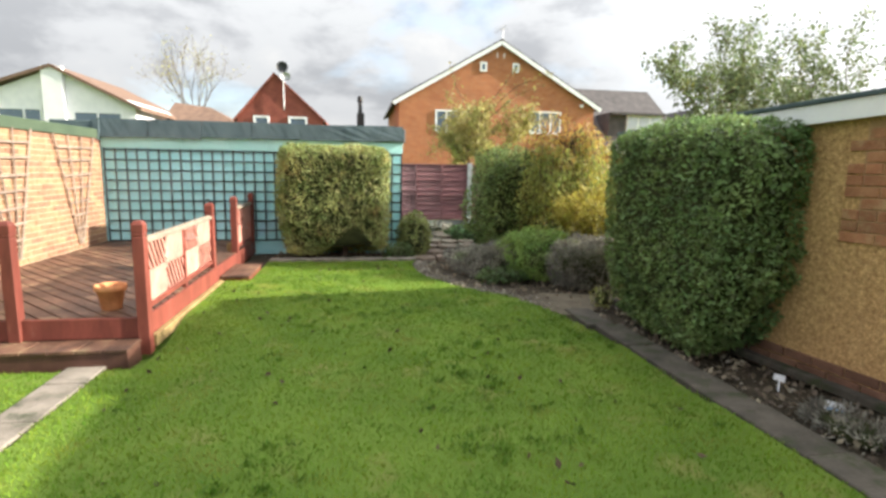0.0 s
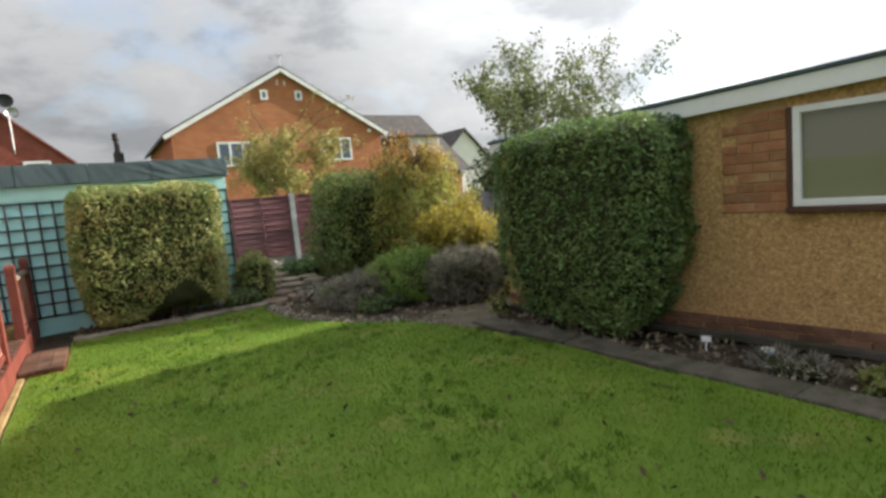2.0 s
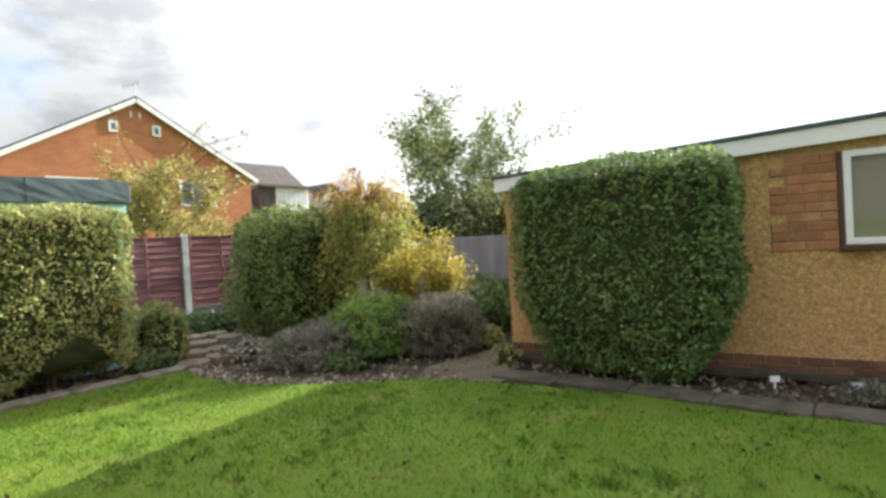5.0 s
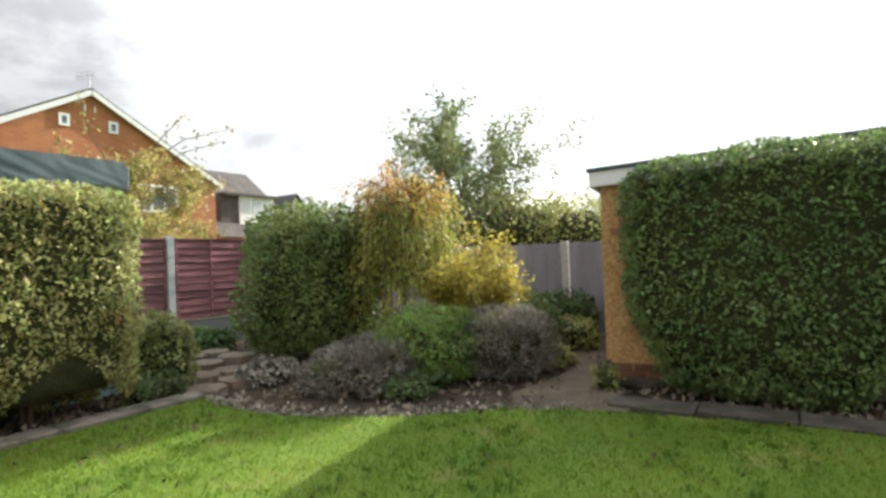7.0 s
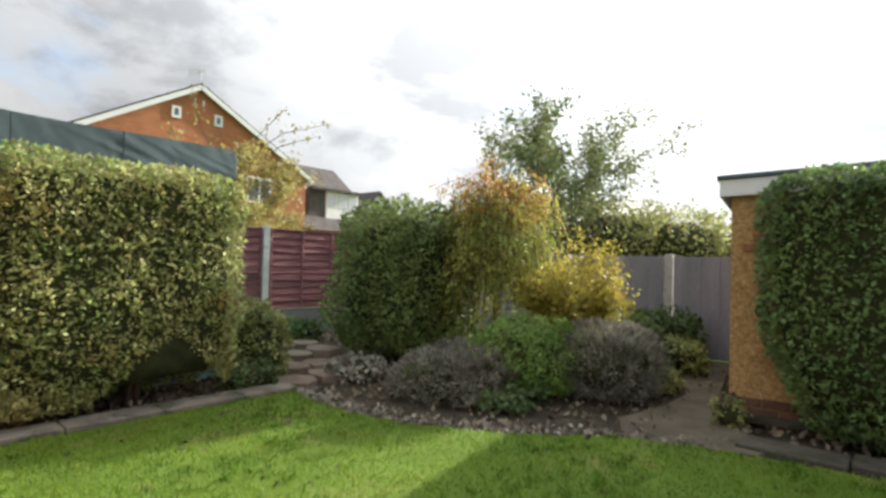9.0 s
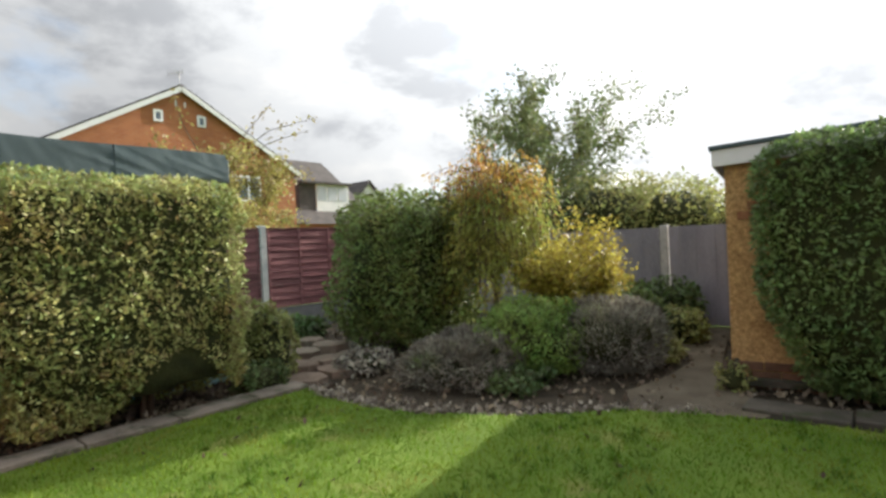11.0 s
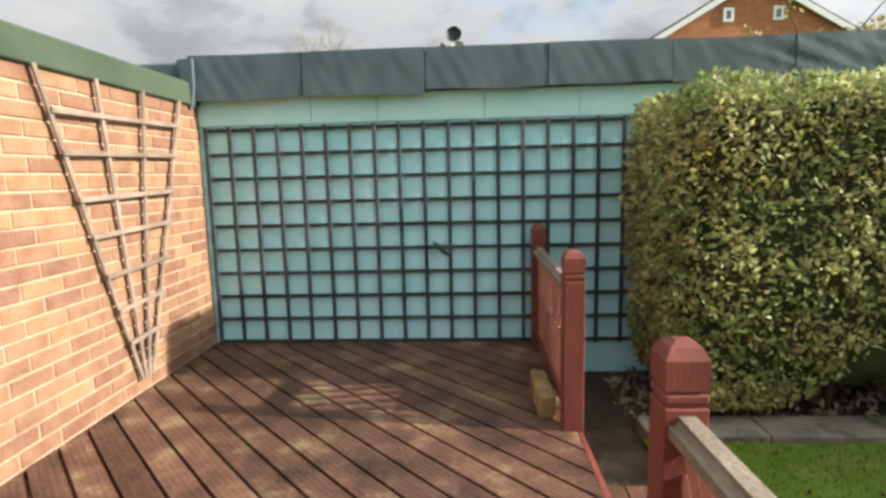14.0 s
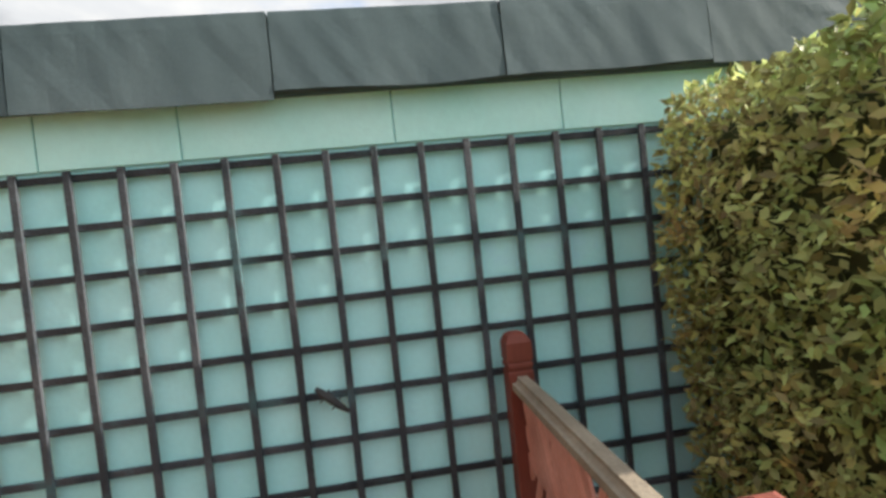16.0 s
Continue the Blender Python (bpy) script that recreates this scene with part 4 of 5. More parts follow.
# ---- fences ----
def lap_panel(parent, p, q, z0, z1, material, slats):
    p, q = Vector((*p, 0)), Vector((*q, 0))
    d = (q - p).normalized()
    n = Vector((d.y, -d.x, 0))
    h = (z1 - z0) / slats
    for k in range(slats):
        z = z0 + h * k
        j = 0.008 * (random.random() - 0.5)
        part("slat", bar(p + n * 0.008 + Vector((0, 0, z + h * 0.55 + j)), q + n * 0.008 + Vector((0, 0, z + h * 0.55 - j)), 0.010, h * 1.25, up=Vector((0, 0, 1)) - n * 0.26), material, parent)
    for f in (0.02, 0.34, 0.67, 0.98):
        c = p + (q - p) * f + n * 0.03
        part("upright", bar(c + Vector((0, 0, z0 - 0.01)), c + Vector((0, 0, z1 + 0.01)), 0.038, 0.020, up=n, bevel=0.002), material, parent)
    part("cap_rail", bar(p + Vector((0, 0, z1 + 0.018)), q + Vector((0, 0, z1 + 0.018)), 0.055, 0.022, bevel=0.003), material, parent)
    part("foot_rail", bar(p + n * 0.03 + Vector((0, 0, z0 + 0.005)), q + n * 0.03 + Vector((0, 0, z0 + 0.005)), 0.02, 0.04, bevel=0.002), material, parent)


def build_fences():
    posts = [4.70, 6.53, 8.36, 10.0]
    for k, x in enumerate(posts):
        t = thing("fence_post", "pale grey concrete fence post", "post", (x, 2.17, 0), "concrete fence posts")
        part("post", block((x - 0.05, 2.12, -0.1), (x + 0.05, 2.22, 1.64), 0.008), M_post_concrete, t)
    for a, b in zip(posts, posts[1:]):
        t = thing("lap_fence", "maroon overlapped timber fence panel", "fence", ((a + b) / 2, 2.17, 0.0), "maroon fence panels")
        lap_panel(t, (a + 0.055, 2.17), (b - 0.055, 2.17), 0.40, 1.58, M_fence, 11)
        part("gravel_board", block((a + 0.055, 2.15, -0.08), (b - 0.055, 2.19, 0.375), 0.004), M_gravelboard, t, "grey concrete gravel board")
    ys = [1.01, -0.82, -2.65, -4.48]
    for y in ys:
        t = thing("fence_post", "pale grey concrete fence post", "post", (9.74, y, 0), "concrete fence posts")
        part("post", block((9.69, y - 0.05, -0.1), (9.79, y + 0.05, 1.36), 0.008), M_post_concrete, t)
    for a, b in zip([2.1] + ys, ys):
        t = thing("board_fence", "lilac-grey boarded timber fence panel", "fence", (9.74, (a + b) / 2, 0), "grey fence panels")
        y, n = a - 0.06, 0
        while y > b + 0.12:
            part("board", block((9.728 + 0.006 * (n % 2), y - 0.118, 0.02), (9.744 + 0.006 * (n % 2), y, 1.33 + 0.004 * random.random()), 0.002), M_greyfence, t)
            y -= 0.113
            n += 1
        part("rail", block((9.755, b + 0.06, 1.0), (9.79, a - 0.06, 1.07)), M_greyfence, t)


# ---- hedges and shrubs ----
def hedge(name, label, c, r, p, wob, seed, count, size, leaf, core_shrink, stems, skip=None, depth=0.12, group="", aspect=0.55, spread=0.55):
    t = thing(name, label, "hedge" if "hedge" in name else "shrub", (c[0], c[1], 0.0), group)
    # added solid body, coloured as the shade behind the leaves
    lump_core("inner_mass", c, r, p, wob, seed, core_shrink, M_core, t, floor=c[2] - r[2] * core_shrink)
    pts, dirs = lump_points(c, r, p, wob, seed, count, depth, skip)
    leaves("foliage", pts, dirs, size, leaf, t, seed, aspect=aspect, spread=spread if aspect > 0.25 else 0.5, flat=aspect > 0.25)
    rng = np.random.default_rng(seed)
    for k in range(stems):
        x, y = c[0] + r[0] * 0.55 * rng.uniform(-1, 1), c[1] + r[1] * 0.4 * rng.uniform(-1, 1)
        part("stem", tube([(x, y, -0.05), (x + 0.03, y, 0.25), (x + rng.uniform(-0.1, 0.1), y, c[2])], [0.028, 0.022, 0.012], 7), M_bark, t, smooth=True)
    return t


def build_hedges():
    # golden hedge: low front leaves left out, baring the shade-coloured core
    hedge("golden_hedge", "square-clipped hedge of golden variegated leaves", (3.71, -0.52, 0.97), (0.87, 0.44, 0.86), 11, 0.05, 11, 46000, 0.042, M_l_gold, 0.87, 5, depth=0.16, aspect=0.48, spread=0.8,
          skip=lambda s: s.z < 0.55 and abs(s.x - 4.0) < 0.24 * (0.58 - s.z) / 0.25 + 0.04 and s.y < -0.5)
    hedge("green_hedge", "tall dense dark-green clipped hedge against the garage", (6.93, -5.20, 0.98), (0.36, 0.95, 0.92), 8, 0.055, 12, 36000, 0.042, M_l_hedge, 0.89, 4, depth=0.10, spread=0.6)
    hedge("round_bush", "large rounded green bush with yellowing leaves", (6.82, -0.56, 0.95), (0.82, 0.78, 0.93), 2.8, 0.20, 13, 22000, 0.055, M_l_bush, 0.74, 4, depth=0.28, spread=0.8)
    hedge("low_green_shrub", "low bright-green feathery shrub", (6.54, -2.42, 0.34), (0.52, 0.48, 0.38), 2.2, 0.22, 14, 13000, 0.042, M_l_green, 0.72, 3, aspect=0.3)
    hedge("lavender_shrub", "low grey lavender mound on the soil", (6.10, -2.02, 0.12), (0.60, 0.52, 0.29), 2.1, 0.26, 15, 14000, 0.07, M_l_lav, 0.66, 2, aspect=0.15, group="lavender mounds")
    hedge("lavender_shrub", "rounded silver-grey lavender mound", (7.06, -2.98, 0.28), (0.52, 0.48, 0.36), 2.2, 0.20, 16, 12000, 0.062, M_l_lav, 0.72, 2, aspect=0.15, group="lavender mounds")
    hedge("small_shrub", "small mixed green shrub beside the hedge", (5.06, -0.27, 0.34), (0.30, 0.36, 0.42), 2.2, 0.28, 18, 3000, 0.05, M_l_olive, 0.75, 2, group="small shrubs")
    hedge("ground_shrub", "low dark-green leafy plant in the bed", (8.15, -2.75, 0.25), (0.42, 0.40, 0.30), 2.2, 0.18, 19, 2200, 0.07, M_l_dark, 0.7, 2, group="bed plants", depth=0.2)
    hedge("ground_shrub", "low dark-green leafy plant before the fence", (6.25, 1.05, 0.14), (0.45, 0.38, 0.20), 2.2, 0.2, 20, 1500, 0.09, M_l_dark, 0.7, 0, group="bed plants", depth=0.1)
    hedge("ground_shrub", "low olive-green plant beside the path", (8.6, -3.15, 0.18), (0.34, 0.30, 0.22), 2.2, 0.2, 23, 1300, 0.07, M_l_olive, 0.7, 0, group="bed plants", depth=0.2)
    hedge("ground_shrub", "dark low plant under the golden hedge", (4.72, -0.72, 0.10), (0.26, 0.18, 0.16), 2.2, 0.2, 24, 900, 0.05, M_l_dark, 0.7, 0, group="bed plants", depth=0.1)
    hedge("ground_shrub", "grey-blue low plant in the narrow border", (6.84, -6.98, 0.06), (0.14, 0.30, 0.09), 2.2, 0.2, 25, 900, 0.05, M_l_lav, 0.7, 0, group="bed plants", aspect=0.2, depth=0.06)
    hedge("ground_shrub", "low yellow-green plant in the narrow border", (6.90, -7.62, 0.06), (0.17, 0.28, 0.08), 2.2, 0.2, 26, 800, 0.05, M_l_olive, 0.7, 0, group="bed plants", depth=0.06)
    hedge("ground_shrub", "brown-tinged low plant at the garage corner", (6.74, -4.06, 0.10), (0.11, 0.13, 0.14), 2.2, 0.2, 27, 300, 0.045, M_l_olive, 0.6, 2, group="bed plants", depth=0.12)
    hedge("ground_shrub", "low mixed plant with pale leaves beside the stones", (5.75, -0.95, 0.08), (0.32, 0.28, 0.14), 2.2, 0.2, 28, 900, 0.06, M_l_lav, 0.6, 0, group="bed plants", aspect=0.5, depth=0.1)
    hedge("ground_shrub", "straggling dark plant at the bed's edge", (6.0, -2.62, 0.06), (0.36, 0.24, 0.12), 2.2, 0.2, 29, 900, 0.055, M_l_dark, 0.6, 0, group="bed plants", depth=0.1)
    hedge("ground_shrub", "straggling olive plant beside the lavender", (7.55, -3.28, 0.08), (0.26, 0.2, 0.14), 2.2, 0.2, 30, 700, 0.06, M_l_olive, 0.6, 0, group="bed plants", depth=0.1)
    for k, (x, y, h) in enumerate(((9.25, -2.2, 0.44), (9.3, -2.85, 0.40), (8.75, -2.55, 0.36), (9.2, -1.4, 0.44))):
        hedge("ground_shrub", "loose dark-green plant at the foot of the grey fence", (x, y, h * 0.7), (0.36, 0.40, h), 2.1, 0.28, 80 + k, 1400, 0.075, M_l_dark if k % 2 else M_l_bush, 0.6, 0, group="bed plants", depth=0.2)
    hedge("ground_shrub", "low pale-leaved plant before the maroon fence", (5.72, 1.62, 0.20), (0.38, 0.28, 0.20), 2.1, 0.28, 85, 1100, 0.07, M_l_lav, 0.6, 0, group="bed plants", aspect=0.5, depth=0.12)
    hedge("garden_shrub", "broad green shrub at the tree's foot beyond the fence", (11.0, 0.0, 1.2), (1.35, 0.95, 1.30), 2.2, 0.2, 47, 7500, 0.085, M_l_tree, 0.75, 2, group="shrubs beyond the fence", depth=0.3)
    for k, (x, y, h, r) in enumerate(((12.3, -0.7, 1.22, 1.15), (12.7, -2.0, 1.10, 1.05), (13.3, -3.4, 0.98, 0.95), (12.2, 1.5, 1.05, 1.0), (15.5, -0.9, 1.25, 1.4), (16.5, -3.6, 1.05, 1.3))):
        hedge("garden_shrub", "olive-green shrub beyond the grey fence", (x, y, h), (r, r, h + 0.05), 2.4, 0.18, 40 + k, 5200, 0.085, M_l_olive, 0.72, 2, group="shrubs beyond the fence", depth=0.2)


def build_weeping_tree():
    c = (7.31, -1.50)
    t = thing("weeping_tree", "small weeping tree with orange and yellow autumn leaves", "tree", (c[0], c[1], 0))
    part("trunk", tube([(c[0], c[1], -0.05), (c[0] + 0.02, c[1], 0.6), (c[0], c[1] + 0.02, 1.92)], [0.04, 0.032, 0.025], 8), M_bark, t, smooth=True)
    rng = np.random.default_rng(21)
    pts, dirs = [], []
    bm = bmesh.new()
    for k in range(300):
        a, r = rng.uniform(0, 2 * math.pi), 0.68 * math.sqrt(rng.random())
        ex, ey = c[0] + r * math.cos(a), c[1] + r * math.sin(a)
        root = rng.uniform(0.8, 1.90)
        top = min(2.52, root + rng.uniform(0.25, 0.62)) - 0.30 * (r / 0.68) ** 2
        drop = rng.uniform(0.25, 0.8)
        path_ = [(c[0], c[1], root), (c[0] + 0.6 * (ex - c[0]), c[1] + 0.6 * (ey - c[1]), top), (ex, ey, top - 0.10), (ex + 0.06 * math.cos(a), ey + 0.06 * math.sin(a), max(0.35, top - drop))]
        tube(path_, [0.007, 0.005, 0.004, 0.002], 4, bm)
        for _ in range(64):
            i = 2 if rng.random() > 0.38 else 1
            f = rng.random()
            q = np.array(path_[i]) * (1 - f) + np.array(path_[i + 1]) * f + rng.normal(0, 0.045, 3)
            pts.append(q)
            dirs.append((0.3 * math.cos(a), 0.3 * math.sin(a), -0.8))
    part("crown_wood", bm, M_bark, t)
    # the topmost leaves have turned orange
    turned = [p[2] + rng.normal(0, 0.2) > 1.86 for p in pts]
    for name, flag, mat, seed in (("crown", False, M_l_weep, 22), ("crown_top", True, M_l_weeptop, 23)):
        leaves(name, [p for p, f in zip(pts, turned) if f == flag], [d for d, f in zip(dirs, turned) if f == flag], 0.06, mat, t, seed, aspect=0.32, spread=0.45)


def tree(name, label, at, height, spread_, seed, leaf, leaf_size, per_tip, level=3, trunk=0.35, radius=0.07, kids=3, lean=0.6):
    t = thing(name, label, "tree", at)
    rng = np.random.default_rng(seed)
    x, y, z = at
    fork = (x + 0.05, y, z + height * trunk)
    part("trunk", tube([(x, y, z - 0.1), (x + 0.02, y + 0.02, z + height * trunk * 0.5), fork], [radius, radius * 0.85, radius * 0.7], 8), M_bark, t, smooth=True)
    bm, tips = bmesh.new(), []
    for k in range(5):
        a = 2 * math.pi * k / 5 + rng.uniform(-0.3, 0.3)
        d = (spread_ * math.cos(a), spread_ * math.sin(a), 1.0)
        twig(bm, fork, d, height * (1 - trunk) * rng.uniform(0.42, 0.6), radius * 0.55, level - 1, rng, tips, kids=kids, lean=lean)
    part("crown_wood", bm, M_bark, t)
    pts, dirs = [], []
    for p in tips:
        for _ in range(per_tip):
            pts.append(tuple(np.array(p) + rng.normal(0, leaf_size * 1.1, 3)))
            dirs.append((rng.normal(0, 0.6), rng.normal(0, 0.6), 0.1))
    leaves("crown", pts, [(a, b, 0.6) for a, b, _ in dirs], leaf_size, leaf, t, seed + 1, flat=True)
    return t


def build_trees():
    tree("garden_tree", "open-crowned green tree behind the grey fence", (11.9, 0.6, 0), 4.6, 0.85, 31, M_l_tree, 0.085, 21, level=4, trunk=0.20, kids=3, lean=0.55)
    tree("garden_tree", "smaller green tree further behind the fence", (14.4, 0.2, 0), 3.0, 0.9, 35, M_l_tree, 0.10, 8, level=4, trunk=0.2, kids=3, lean=0.6)
    tree("bare_tree", "thin nearly leafless tree behind the far houses", (-5.2, 23.5, 0), 8.0, 0.45, 39, M_l_sap, 0.09, 2, level=4, trunk=0.45, radius=0.09, kids=3, lean=0.4)
    tree("yellow_shrub", "bright yellow autumn shrub", (7.46, -2.36, 0), 1.28, 0.42, 37, M_l_yellow, 0.05, 24, level=3, trunk=0.12, radius=0.022, kids=4, lean=0.5)
    tree("sapling", "slender tree with sparse yellow autumn leaves", (7.3, 5.2, 0), 4.0, 0.6, 33, M_l_sap, 0.085, 34, level=3, trunk=0.30, radius=0.05, kids=4, lean=0.6)
    sapling = bpy.data.objects["sapling"]
    rng = np.random.default_rng(71)
    pts = []
    for way in (((7.4, 5.1, 2.9), (8.3, 4.7, 3.75), (9.15, 4.15, 4.05)), ((7.4, 5.1, 2.7), (8.2, 4.6, 3.45), (8.9, 4.2, 3.75)),
                ((7.4, 5.2, 2.9), (8.0, 4.9, 3.8), (8.35, 4.65, 4.3)), ((7.3, 5.2, 2.8), (6.7, 5.0, 3.7), (6.5, 4.9, 4.35))):
        part("twig", tube(way, [0.014, 0.009, 0.004], 5), M_bark, sapling, smooth=True)
        for _ in range(44):
            f = rng.random()
            a, b = (way[1], way[2]) if rng.random() < 0.6 else (way[0], way[1])
            q = np.array(a) * (1 - f) + np.array(b) * f
            pts.append(q + rng.normal(0, 0.05 if a is way[1] else 0.11, 3))
    leaves("twig_leaves", pts, np.tile((0.2, 0.1, -0.3), (len(pts), 1)), 0.085, M_l_sap, sapling, 72, flat=True)


# ---- houses ----
def gable_roof(x0, x1, xa, ze, za, y0, y1, over, thick):
    bm = bmesh.new()
    for a, zA, b, zB in ((x0 - over, ze - over * (za - ze) / (xa - x0), xa, za), (xa, za, x1 + over, ze - over * (za - ze) / (x1 - xa))):
        v = [bm.verts.new(p) for p in ((a, y0, zA), (b, y0, zB), (b, y1, zB), (a, y1, zA), (a, y0, zA + thick), (b, y0, zB + thick), (b, y1, zB + thick), (a, y1, zA + thick))]
        for q in ((0, 1, 2, 3), (4, 5, 6, 7), (0, 1, 5, 4), (1, 2, 6, 5), (2, 3, 7, 6), (3, 0, 4, 7)):
            bm.faces.new([v[k] for k in q])
    return bm


def house_window(parent, x0, x1, z0, z1, y, lights=(0.33, 0.66)):
    w = part("window", block((x0, y - 0.04, z0), (x1, y + 0.02, z0 + 0.07)), M_white, parent, "white framed window")
    fr = 0.07
    for a, b, c, d in ((x0, x0 + fr, z0 + fr, z1), (x1 - fr, x1, z0 + fr, z1), (x0 + fr, x1 - fr, z1 - fr, z1)):
        part("frame", block((a, y - 0.04, c), (b, y + 0.02, d)), M_white, w)
    for k in lights:
        x = x0 + (x1 - x0) * k
        part("frame", block((x - 0.035, y - 0.04, z0 + fr), (x + 0.035, y + 0.02, z1 - fr)), M_white, w)
    part("pane", block((x0 + fr, y - 0.006, z0 + fr), (x1 - fr, y + 0.012, z1 - fr)), M_houseglass, w)


def build_gable_house():
    h = thing("gable_house", "orange-red brick gable house with white bargeboards", "house", (9.85, 12.2, 0))
    x0, x1, xa, ze, za, y0, y1 = 5.72, 13.95, 9.83, 4.25, 6.62, 12.21, 20.0
    part("wall", prism([(x0, -0.1), (x1, -0.1), (x1, ze), (xa, za), (x0, ze)], y0, y1, "y"), M_housebrick, h)
    part("roof", gable_roof(x0, x1, xa, ze, za, y0 - 0.12, y1 + 0.1, 0.25, 0.12), M_rooftile, h)
    for a, zA in ((x0 - 0.25, ze - 0.25 * (za - ze) / (xa - x0)), (x1 + 0.25, ze - 0.25 * (za - ze) / (x1 - xa))):
        part("bargeboard", bar((a, y0 - 0.14, zA - 0.03), (xa, y0 - 0.14, za - 0.03), 0.035, 0.15, up=(0, 0, 1)), M_white, h, "white bargeboard")
    house_window(h, 7.18, 8.57, 3.0, 3.9, y0)
    house_window(h, 11.14, 12.5, 3.05, 3.97, y0)
    for a, b in ((8.98, 9.26), (10.33, 10.61)):
        house_window(h, a, b, 5.46, 5.83, y0, ())
    part("lamp", block((13.30, y0 - 0.12, 4.18), (13.44, y0, 4.30), 0.02), M_white, h, "small white wall lamp")
    part("plate", block((9.66, y0 - 0.03, 6.02), (9.70, y0, 6.22)), M_white, h)
    part("plate", block((9.94, y0 - 0.03, 6.02), (9.98, y0, 6.20)), M_white, h)
    aerial((10.0, 12.6, 6.7), 0.62)


def aerial(at, height):
    x, y, z = at
    t = thing("tv_aerial", "thin metal television aerial on the roof", "aerial", at)
    part("mast", tube([(x, y, z - 0.1), (x, y, z + height)], [0.018, 0.015], 6), M_steel, t)
    part("boom", tube([(x - 0.35, y, z + height * 0.72), (x + 0.12, y, z + height * 0.98)], [0.012, 0.012], 5), M_steel, t)
    for k in range(6):
        a = k / 5
        c = Vector((x - 0.35 + 0.47 * a, y, z + height * (0.72 + 0.26 * a)))
        part("rod", tube([c + Vector((-0.05, -0.14, 0.1)), c + Vector((0.05, 0.14, -0.1))], [0.007, 0.007], 4), M_steel, t)


def build_far_houses():
    # dark-roofed house with a white dormer
    h = thing("dormer_house", "house with dark tiled roof and white dormer", "house", (17, 15.2, 0))
    part("wall", block((14.6, 14.6, -0.1), (19.8, 21, 2.5)), M_housebrick, h)
    bm = bmesh.new()
    v = [bm.verts.new(p) for p in ((14.4, 14.2, 2.4), (20.3, 14.2, 2.4), (20.3, 21.9, 2.4), (14.4, 21.9, 2.4), (14.4, 18.2, 5.9), (19.7, 18.2, 5.9))]
    for q in ((0, 1, 5, 4), (2, 3, 4, 5), (1, 2, 5), (0, 4, 3), (0, 3, 2, 1)):
        bm.faces.new([v[k] for k in q])
    part("roof", bm, M_rooftile, h)
    d = part("dormer", block((16.9, 14.9, 2.9), (18.75, 16.6, 4.25)), M_whitewall, h, "white boarded dormer")
    part("roof_edge", block((16.0, 14.7, 4.25), (18.85, 17.0, 4.36)), M_rooftile, d)
    for a in (16.95, 17.55, 18.15):
        part("pane", block((a, 14.885, 3.5), (a + 0.5, 14.898, 4.15)), M_paleglass, d)
    part("cheek", block((16.0, 14.95, 2.9), (16.88, 16.6, 4.24)), M_rooftile, d, "dark tiled cheek")
    # small low houses further on
    h = thing("pale_bungalow", "pale rendered house with a dark hipped roof", "house", (22, 17, 0))
    part("wall", prism([(20.2, -0.1), (23.6, -0.1), (23.6, 3.2), (21.9, 4.85), (20.2, 3.2)], 17.0, 23.0, "y"), M_whitewall, h)
    part("roof", gable_roof(20.2, 23.6, 21.9, 3.2, 4.85, 16.8, 23.2, 0.25, 0.12), M_rooftile, h)
    # tile-hung gable with dish
    h = thing("tiled_gable_house", "dark red tile-hung gable behind the outbuilding", "house", (1.3, 10.5, 0))
    part("wall", prism([(-0.1, -0.1), (2.84, -0.1), (2.84, 3.2), (1.2, 4.72), (-0.1, 3.2)], 10.5, 15.0, "y"), M_redtile, h)
    part("roof", gable_roof(-0.1, 2.84, 1.2, 3.2, 4.70, 10.42, 15.1, 0.12, 0.07), M_redtile, h)
    house_window(h, 0.45, 1.0, 2.7, 3.28, 10.5, ())
    house_window(h, 1.65, 2.3, 2.7, 3.28, 10.5, ())
    t = thing("satellite_dish", "dark satellite dish on a pole fixed to the gable", "satellite dish", (1.52, 10.4, 3.7))
    part("pole", tube([(1.52, 10.46, 3.5), (1.52, 10.40, 3.6), (1.52, 10.40, 5.0)], [0.02, 0.02, 0.02], 6), M_steel, t)
    bm = lathe([(0.02, 0.0), (0.10, 0.012), (0.17, 0.04), (0.20, 0.075)], (0, 0, 0), 18)
    bm.transform(Matrix.Translation((1.50, 10.36, 4.92)) @ Matrix.Rotation(radians(80), 4, "X"))
    part("dish", bm, M_black, t, smooth=True)
    bm = lathe([(0.02, 0.0), (0.08, 0.012), (0.13, 0.04), (0.16, 0.07)], (0, 0, 0), 18)
    bm.transform(Matrix.Translation((1.62, 10.36, 4.60)) @ Matrix.Rotation(radians(80), 4, "X"))
    part("dish", bm, M_steel, t, smooth=True)
    t = thing("chimney", "dark chimney stack with a tall pot", "chimney", (4.2, 15.1, 0))
    part("stack", block((4.05, 15.1, -0.1), (4.38, 15.5, 3.95), 0.02), M_black, t)
    part("pot", lathe([(0.11, 3.95), (0.09, 4.1), (0.09, 4.42), (0.13, 4.46), (0.11, 4.69)], (4.2, 15.3, 0), 12), M_black, t)
    # white house on the far side
    h = thing("white_house", "white rendered gable house with a broad chimney breast", "house", (-7.6, 14, 0))
    part("wall", prism([(-11.5, -0.1), (-4.7, -0.1), (-4.7, 3.9), (-7.6, 5.15), (-11.5, 3.55)], 14.0, 20.0, "y"), M_whitewall, h)
    part("roof", gable_roof(-11.5, -4.7, -7.6, 3.75, 5.15, 13.75, 20.2, 0.3, 0.13), M_browntile, h)
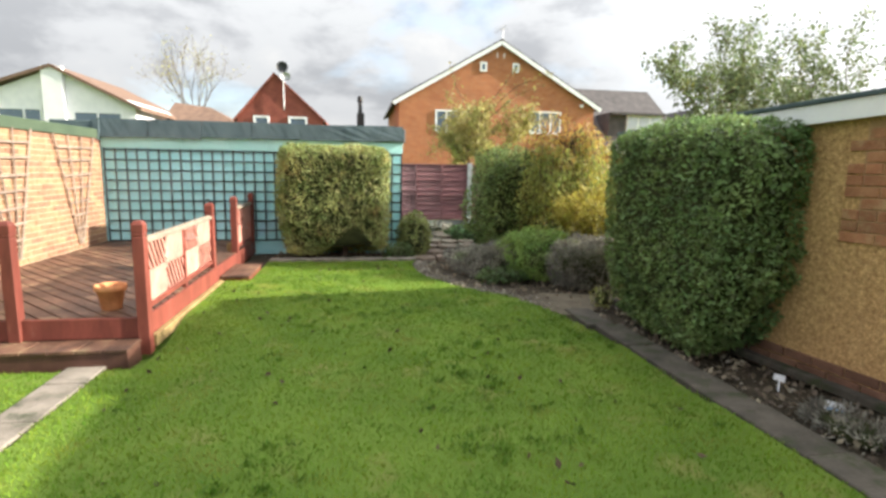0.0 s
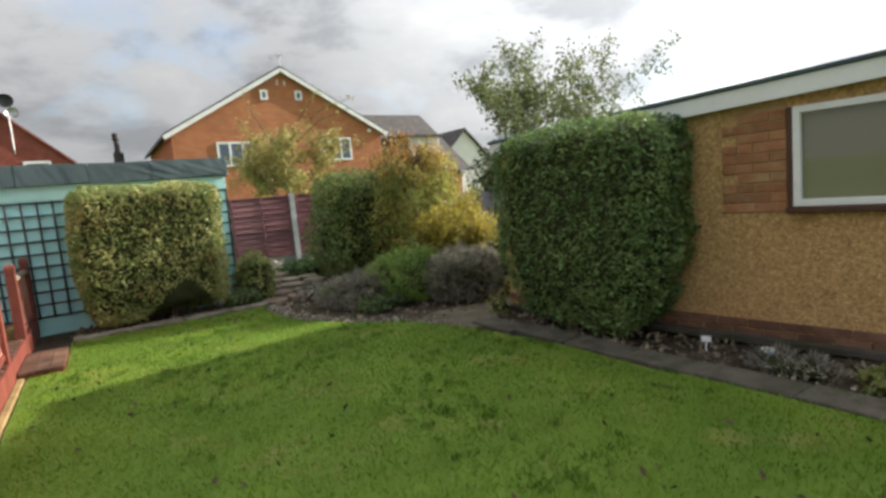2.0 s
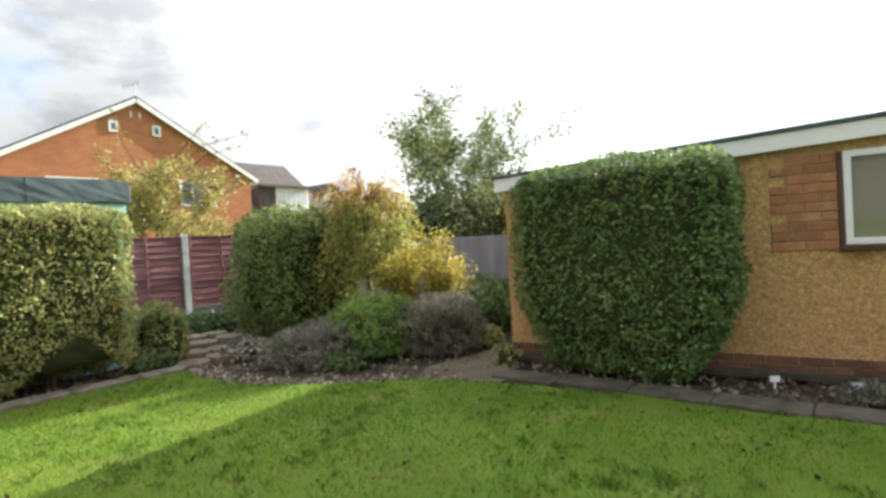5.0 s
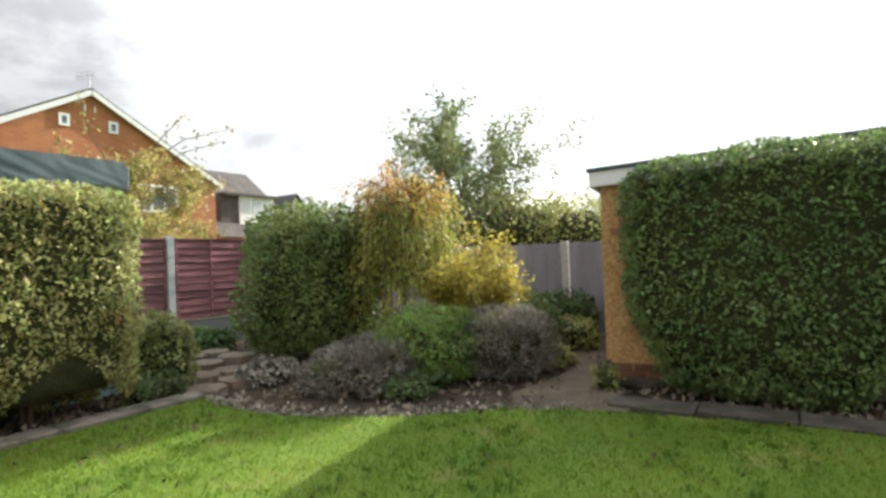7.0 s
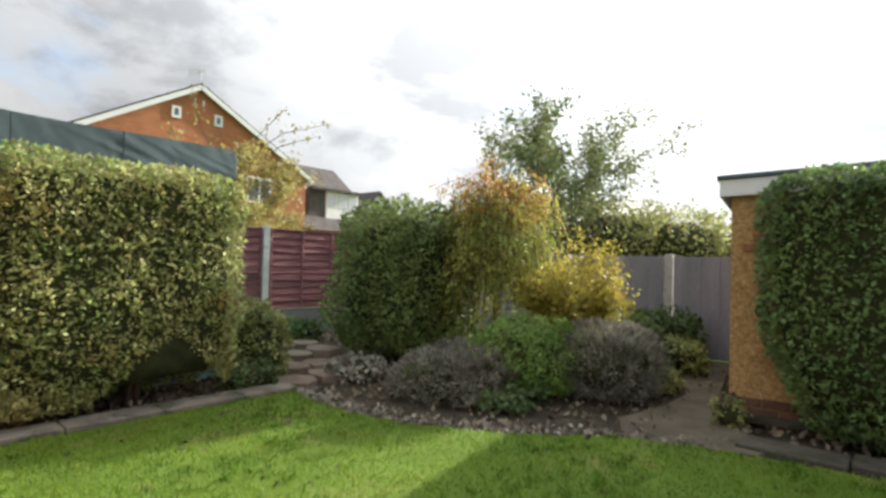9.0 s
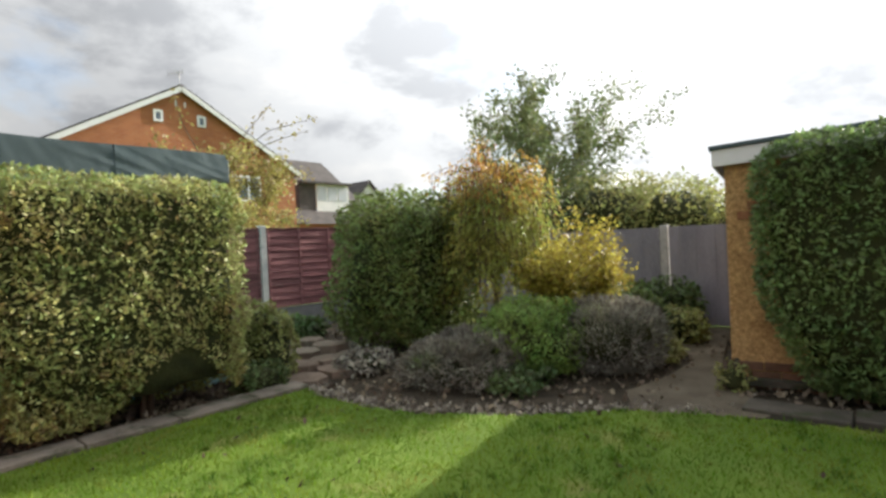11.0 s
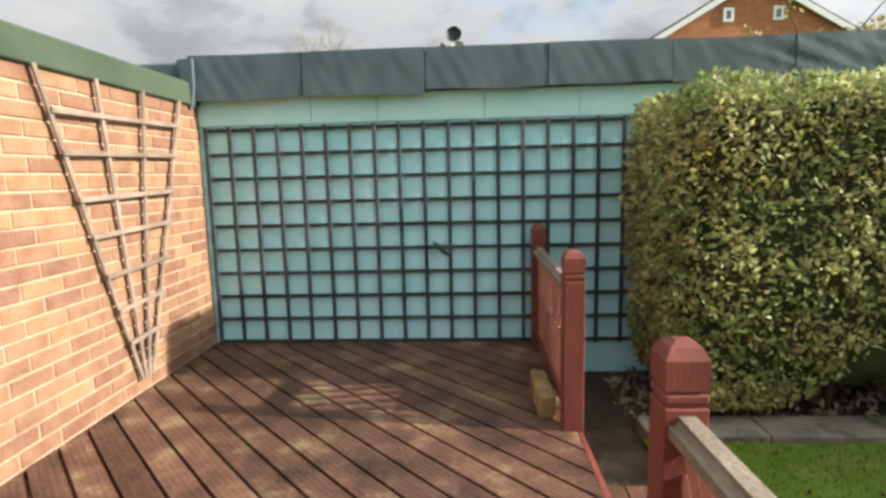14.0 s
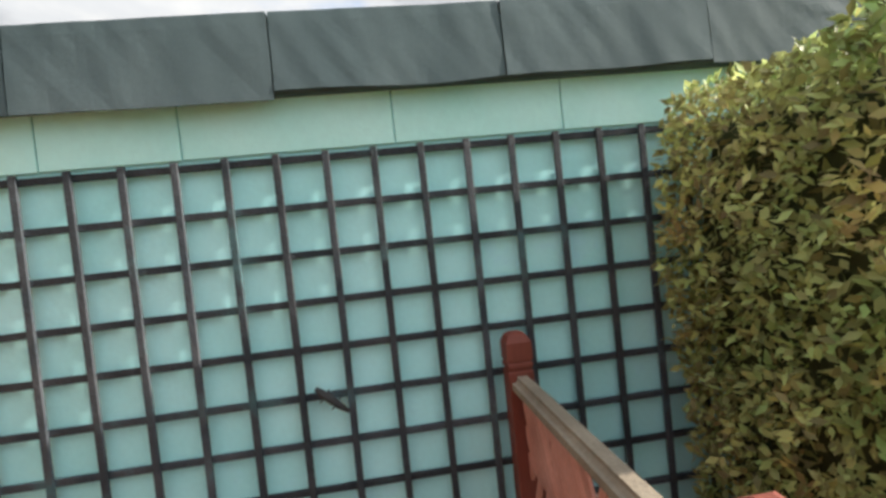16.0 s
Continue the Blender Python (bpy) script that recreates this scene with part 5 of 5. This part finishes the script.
    part("chimney_breast", block((-7.95, 13.8, -0.1), (-7.2, 14.0, 5.2)), M_whitewall, h)
    house_window(h, -9.7, -8.1, 2.7, 3.62, 14.0, (0.6,))
    house_window(h, -7.0, -5.2, 2.7, 3.55, 14.0, (0.5,))
    h = thing("brown_roof_house", "low house with a brown tiled roof", "house", (-2.5, 17, 0))
    part("wall", block((-4.4, 17.0, -0.1), (-1.0, 22, 3.2)), M_whitewall, h)
    bm = bmesh.new()
    v = [bm.verts.new(p) for p in ((-4.9, 16.7, 3.1), (-0.8, 16.7, 3.1), (-0.8, 22.2, 3.1), (-4.9, 22.2, 3.1), (-4.9, 19.4, 4.6), (-3.2, 19.4, 4.4))]
    for q in ((0, 1, 5, 4), (2, 3, 4, 5), (1, 2, 5), (0, 4, 3), (0, 3, 2, 1)):
        bm.faces.new([v[k] for k in q])
    part("roof", bm, M_browntile, h)


def build_beds():
    """The worn path, crazy paving, litter and plant tags in the beds."""
    poly = [(5.80, -3.66), (6.0, -4.0), (6.16, -4.36), (6.42, -4.42), (6.60, -4.2), (6.93, -3.9), (9.6, -3.45), (9.6, -3.05), (8.3, -3.2), (7.6, -3.55), (6.9, -3.52), (6.3, -3.4)]
    part("pavement_path", prism(poly, -0.06, 0.025), M_path, None, "brown worn path between the garage and the bed", kind="structure", category="path")
    rng = np.random.default_rng(61)
    stones = thing("pavement_stones", "uneven brown stone slabs stepping up to the fence", "paving", (5.4, 0.2, 0), kind="structure")
    for row, (y, z) in enumerate(((-0.78, 0.05), (-0.36, 0.075), (0.08, 0.12), (0.52, 0.15), (0.98, 0.19), (1.45, 0.21))):
        x = 5.0 + 0.12 * (row % 2) + 0.03 * row
        while x < 5.95 + 0.04 * row:
            w = rng.uniform(0.30, 0.46)
            n = 7
            out = []
            for k in range(n):
                a = 2 * math.pi * (k + rng.uniform(-0.2, 0.2)) / n
                out.append((x + w / 2 + 0.54 * w * math.cos(a), y + 0.235 * math.sin(a) * rng.uniform(0.85, 1.05)))
            dz = rng.uniform(-0.015, 0.015)
            part("stone", prism(out, -0.06, z + dz), M_stone, stones)
            x += w * 1.02
    spots = []
    while len(spots) < 7500:
        if rng.random() < 0.62:
            x, y = rng.uniform(4.9, 9.4), rng.uniform(-3.7, 1.9)
        elif rng.random() < 0.6:
            x, y = rng.uniform(6.5, 7.5), rng.uniform(-9, -4.0)
        else:
            x, y = rng.uniform(2.7, 5.0), rng.uniform(-0.84, -0.05)
        if not inside(LAWN, x, y) and not (5.0 < x < 6.1 and -0.9 < y < 1.6 and rng.random() < 0.8) and not (inside(poly, x, y) and rng.random() < 0.7):
            spots.append((x, y, gz(x, y) - 0.03 + rng.uniform(0, 0.015) + (0.03 if inside(poly, x, y) else 0)))
    dd = np.tile((0.3, 0.2, 0.12), (len(spots), 1))
    lt = leaves("leaf_litter", spots, dd, 0.055, M_litter, None, 62, aspect=0.65, spread=0.8)
    tagged(lt, "brown fallen leaves lying on the garden soil", "leaves", kind="stuff")
    spots = []
    edge = LAWN[8:15]
    while len(spots) < 1500:
        k = rng.integers(0, len(edge) - 1)
        f = rng.random()
        x = edge[k][0] * (1 - f) + edge[k + 1][0] * f + abs(rng.normal(0.05, 0.10))
        y = edge[k][1] * (1 - f) + edge[k + 1][1] * f + rng.normal(0.05, 0.08)
        if not inside(LAWN, x, y):
            spots.append((x, y, gz(x, y) - 0.02))
    for _ in range(160):
        x, y = rng.uniform(6.65, 7.1), rng.uniform(-8, -4.1)
        spots.append((x, y, gz(x, y) - 0.02))
    dd = np.tile((0.3, 0.2, 0.15), (len(spots), 1))
    lt = leaves("pale_leaf_litter", spots, dd, 0.042, M_pale_litter, None, 63, aspect=0.7, spread=0.7)
    tagged(lt, "pale dry leaves along the lawn's edge", "leaves", kind="stuff")
    for x, y, z, w, blue in ((6.96, -6.325, 0.10, 0.035, False), (6.90, -6.815, 0.115, 0.05, True)):
        t = thing("plant_tag", "white plastic plant tag stuck in the soil" if not blue else "white and pale-blue plant tag stuck in the soil", "plant tag", (x, y, 0), "plant tags")
        d = Vector((-0.8, -0.5, 0)).normalized()
        side = Vector((d.y, -d.x, 0))
        part("stake", bar((x, y, -0.03), (x, y, z), 0.012, 0.004, up=d), M_tag, t)
        c = Vector((x, y, z)) + d * 0.004
        part("card", bar(c - side * w, c + side * w, 0.003, w * 1.3, up=(0, 0, 1)), M_tag, t)
        if blue:
            c = c + d * 0.004 + Vector((0, 0, -0.014))
            part("print", bar(c - side * w * 0.8, c + side * w * 0.8, 0.002, w * 0.5, up=(0, 0, 1)), M_tagblue, t)


build_ground()
build_soil()
build_lawn()
build_paths()
build_teal()
build_trellis()
build_brick_wall()
fan_trellis(-1.41, -0.29, -0.86, 1.89, 0.31)
fan_trellis(-2.98, -1.90, -2.36, 1.90, 0.31)
build_deck()
build_railings()
build_pot()
build_garage()
build_fences()
build_hedges()
build_weeping_tree()
build_trees()
build_gable_house()
build_far_houses()
build_beds()
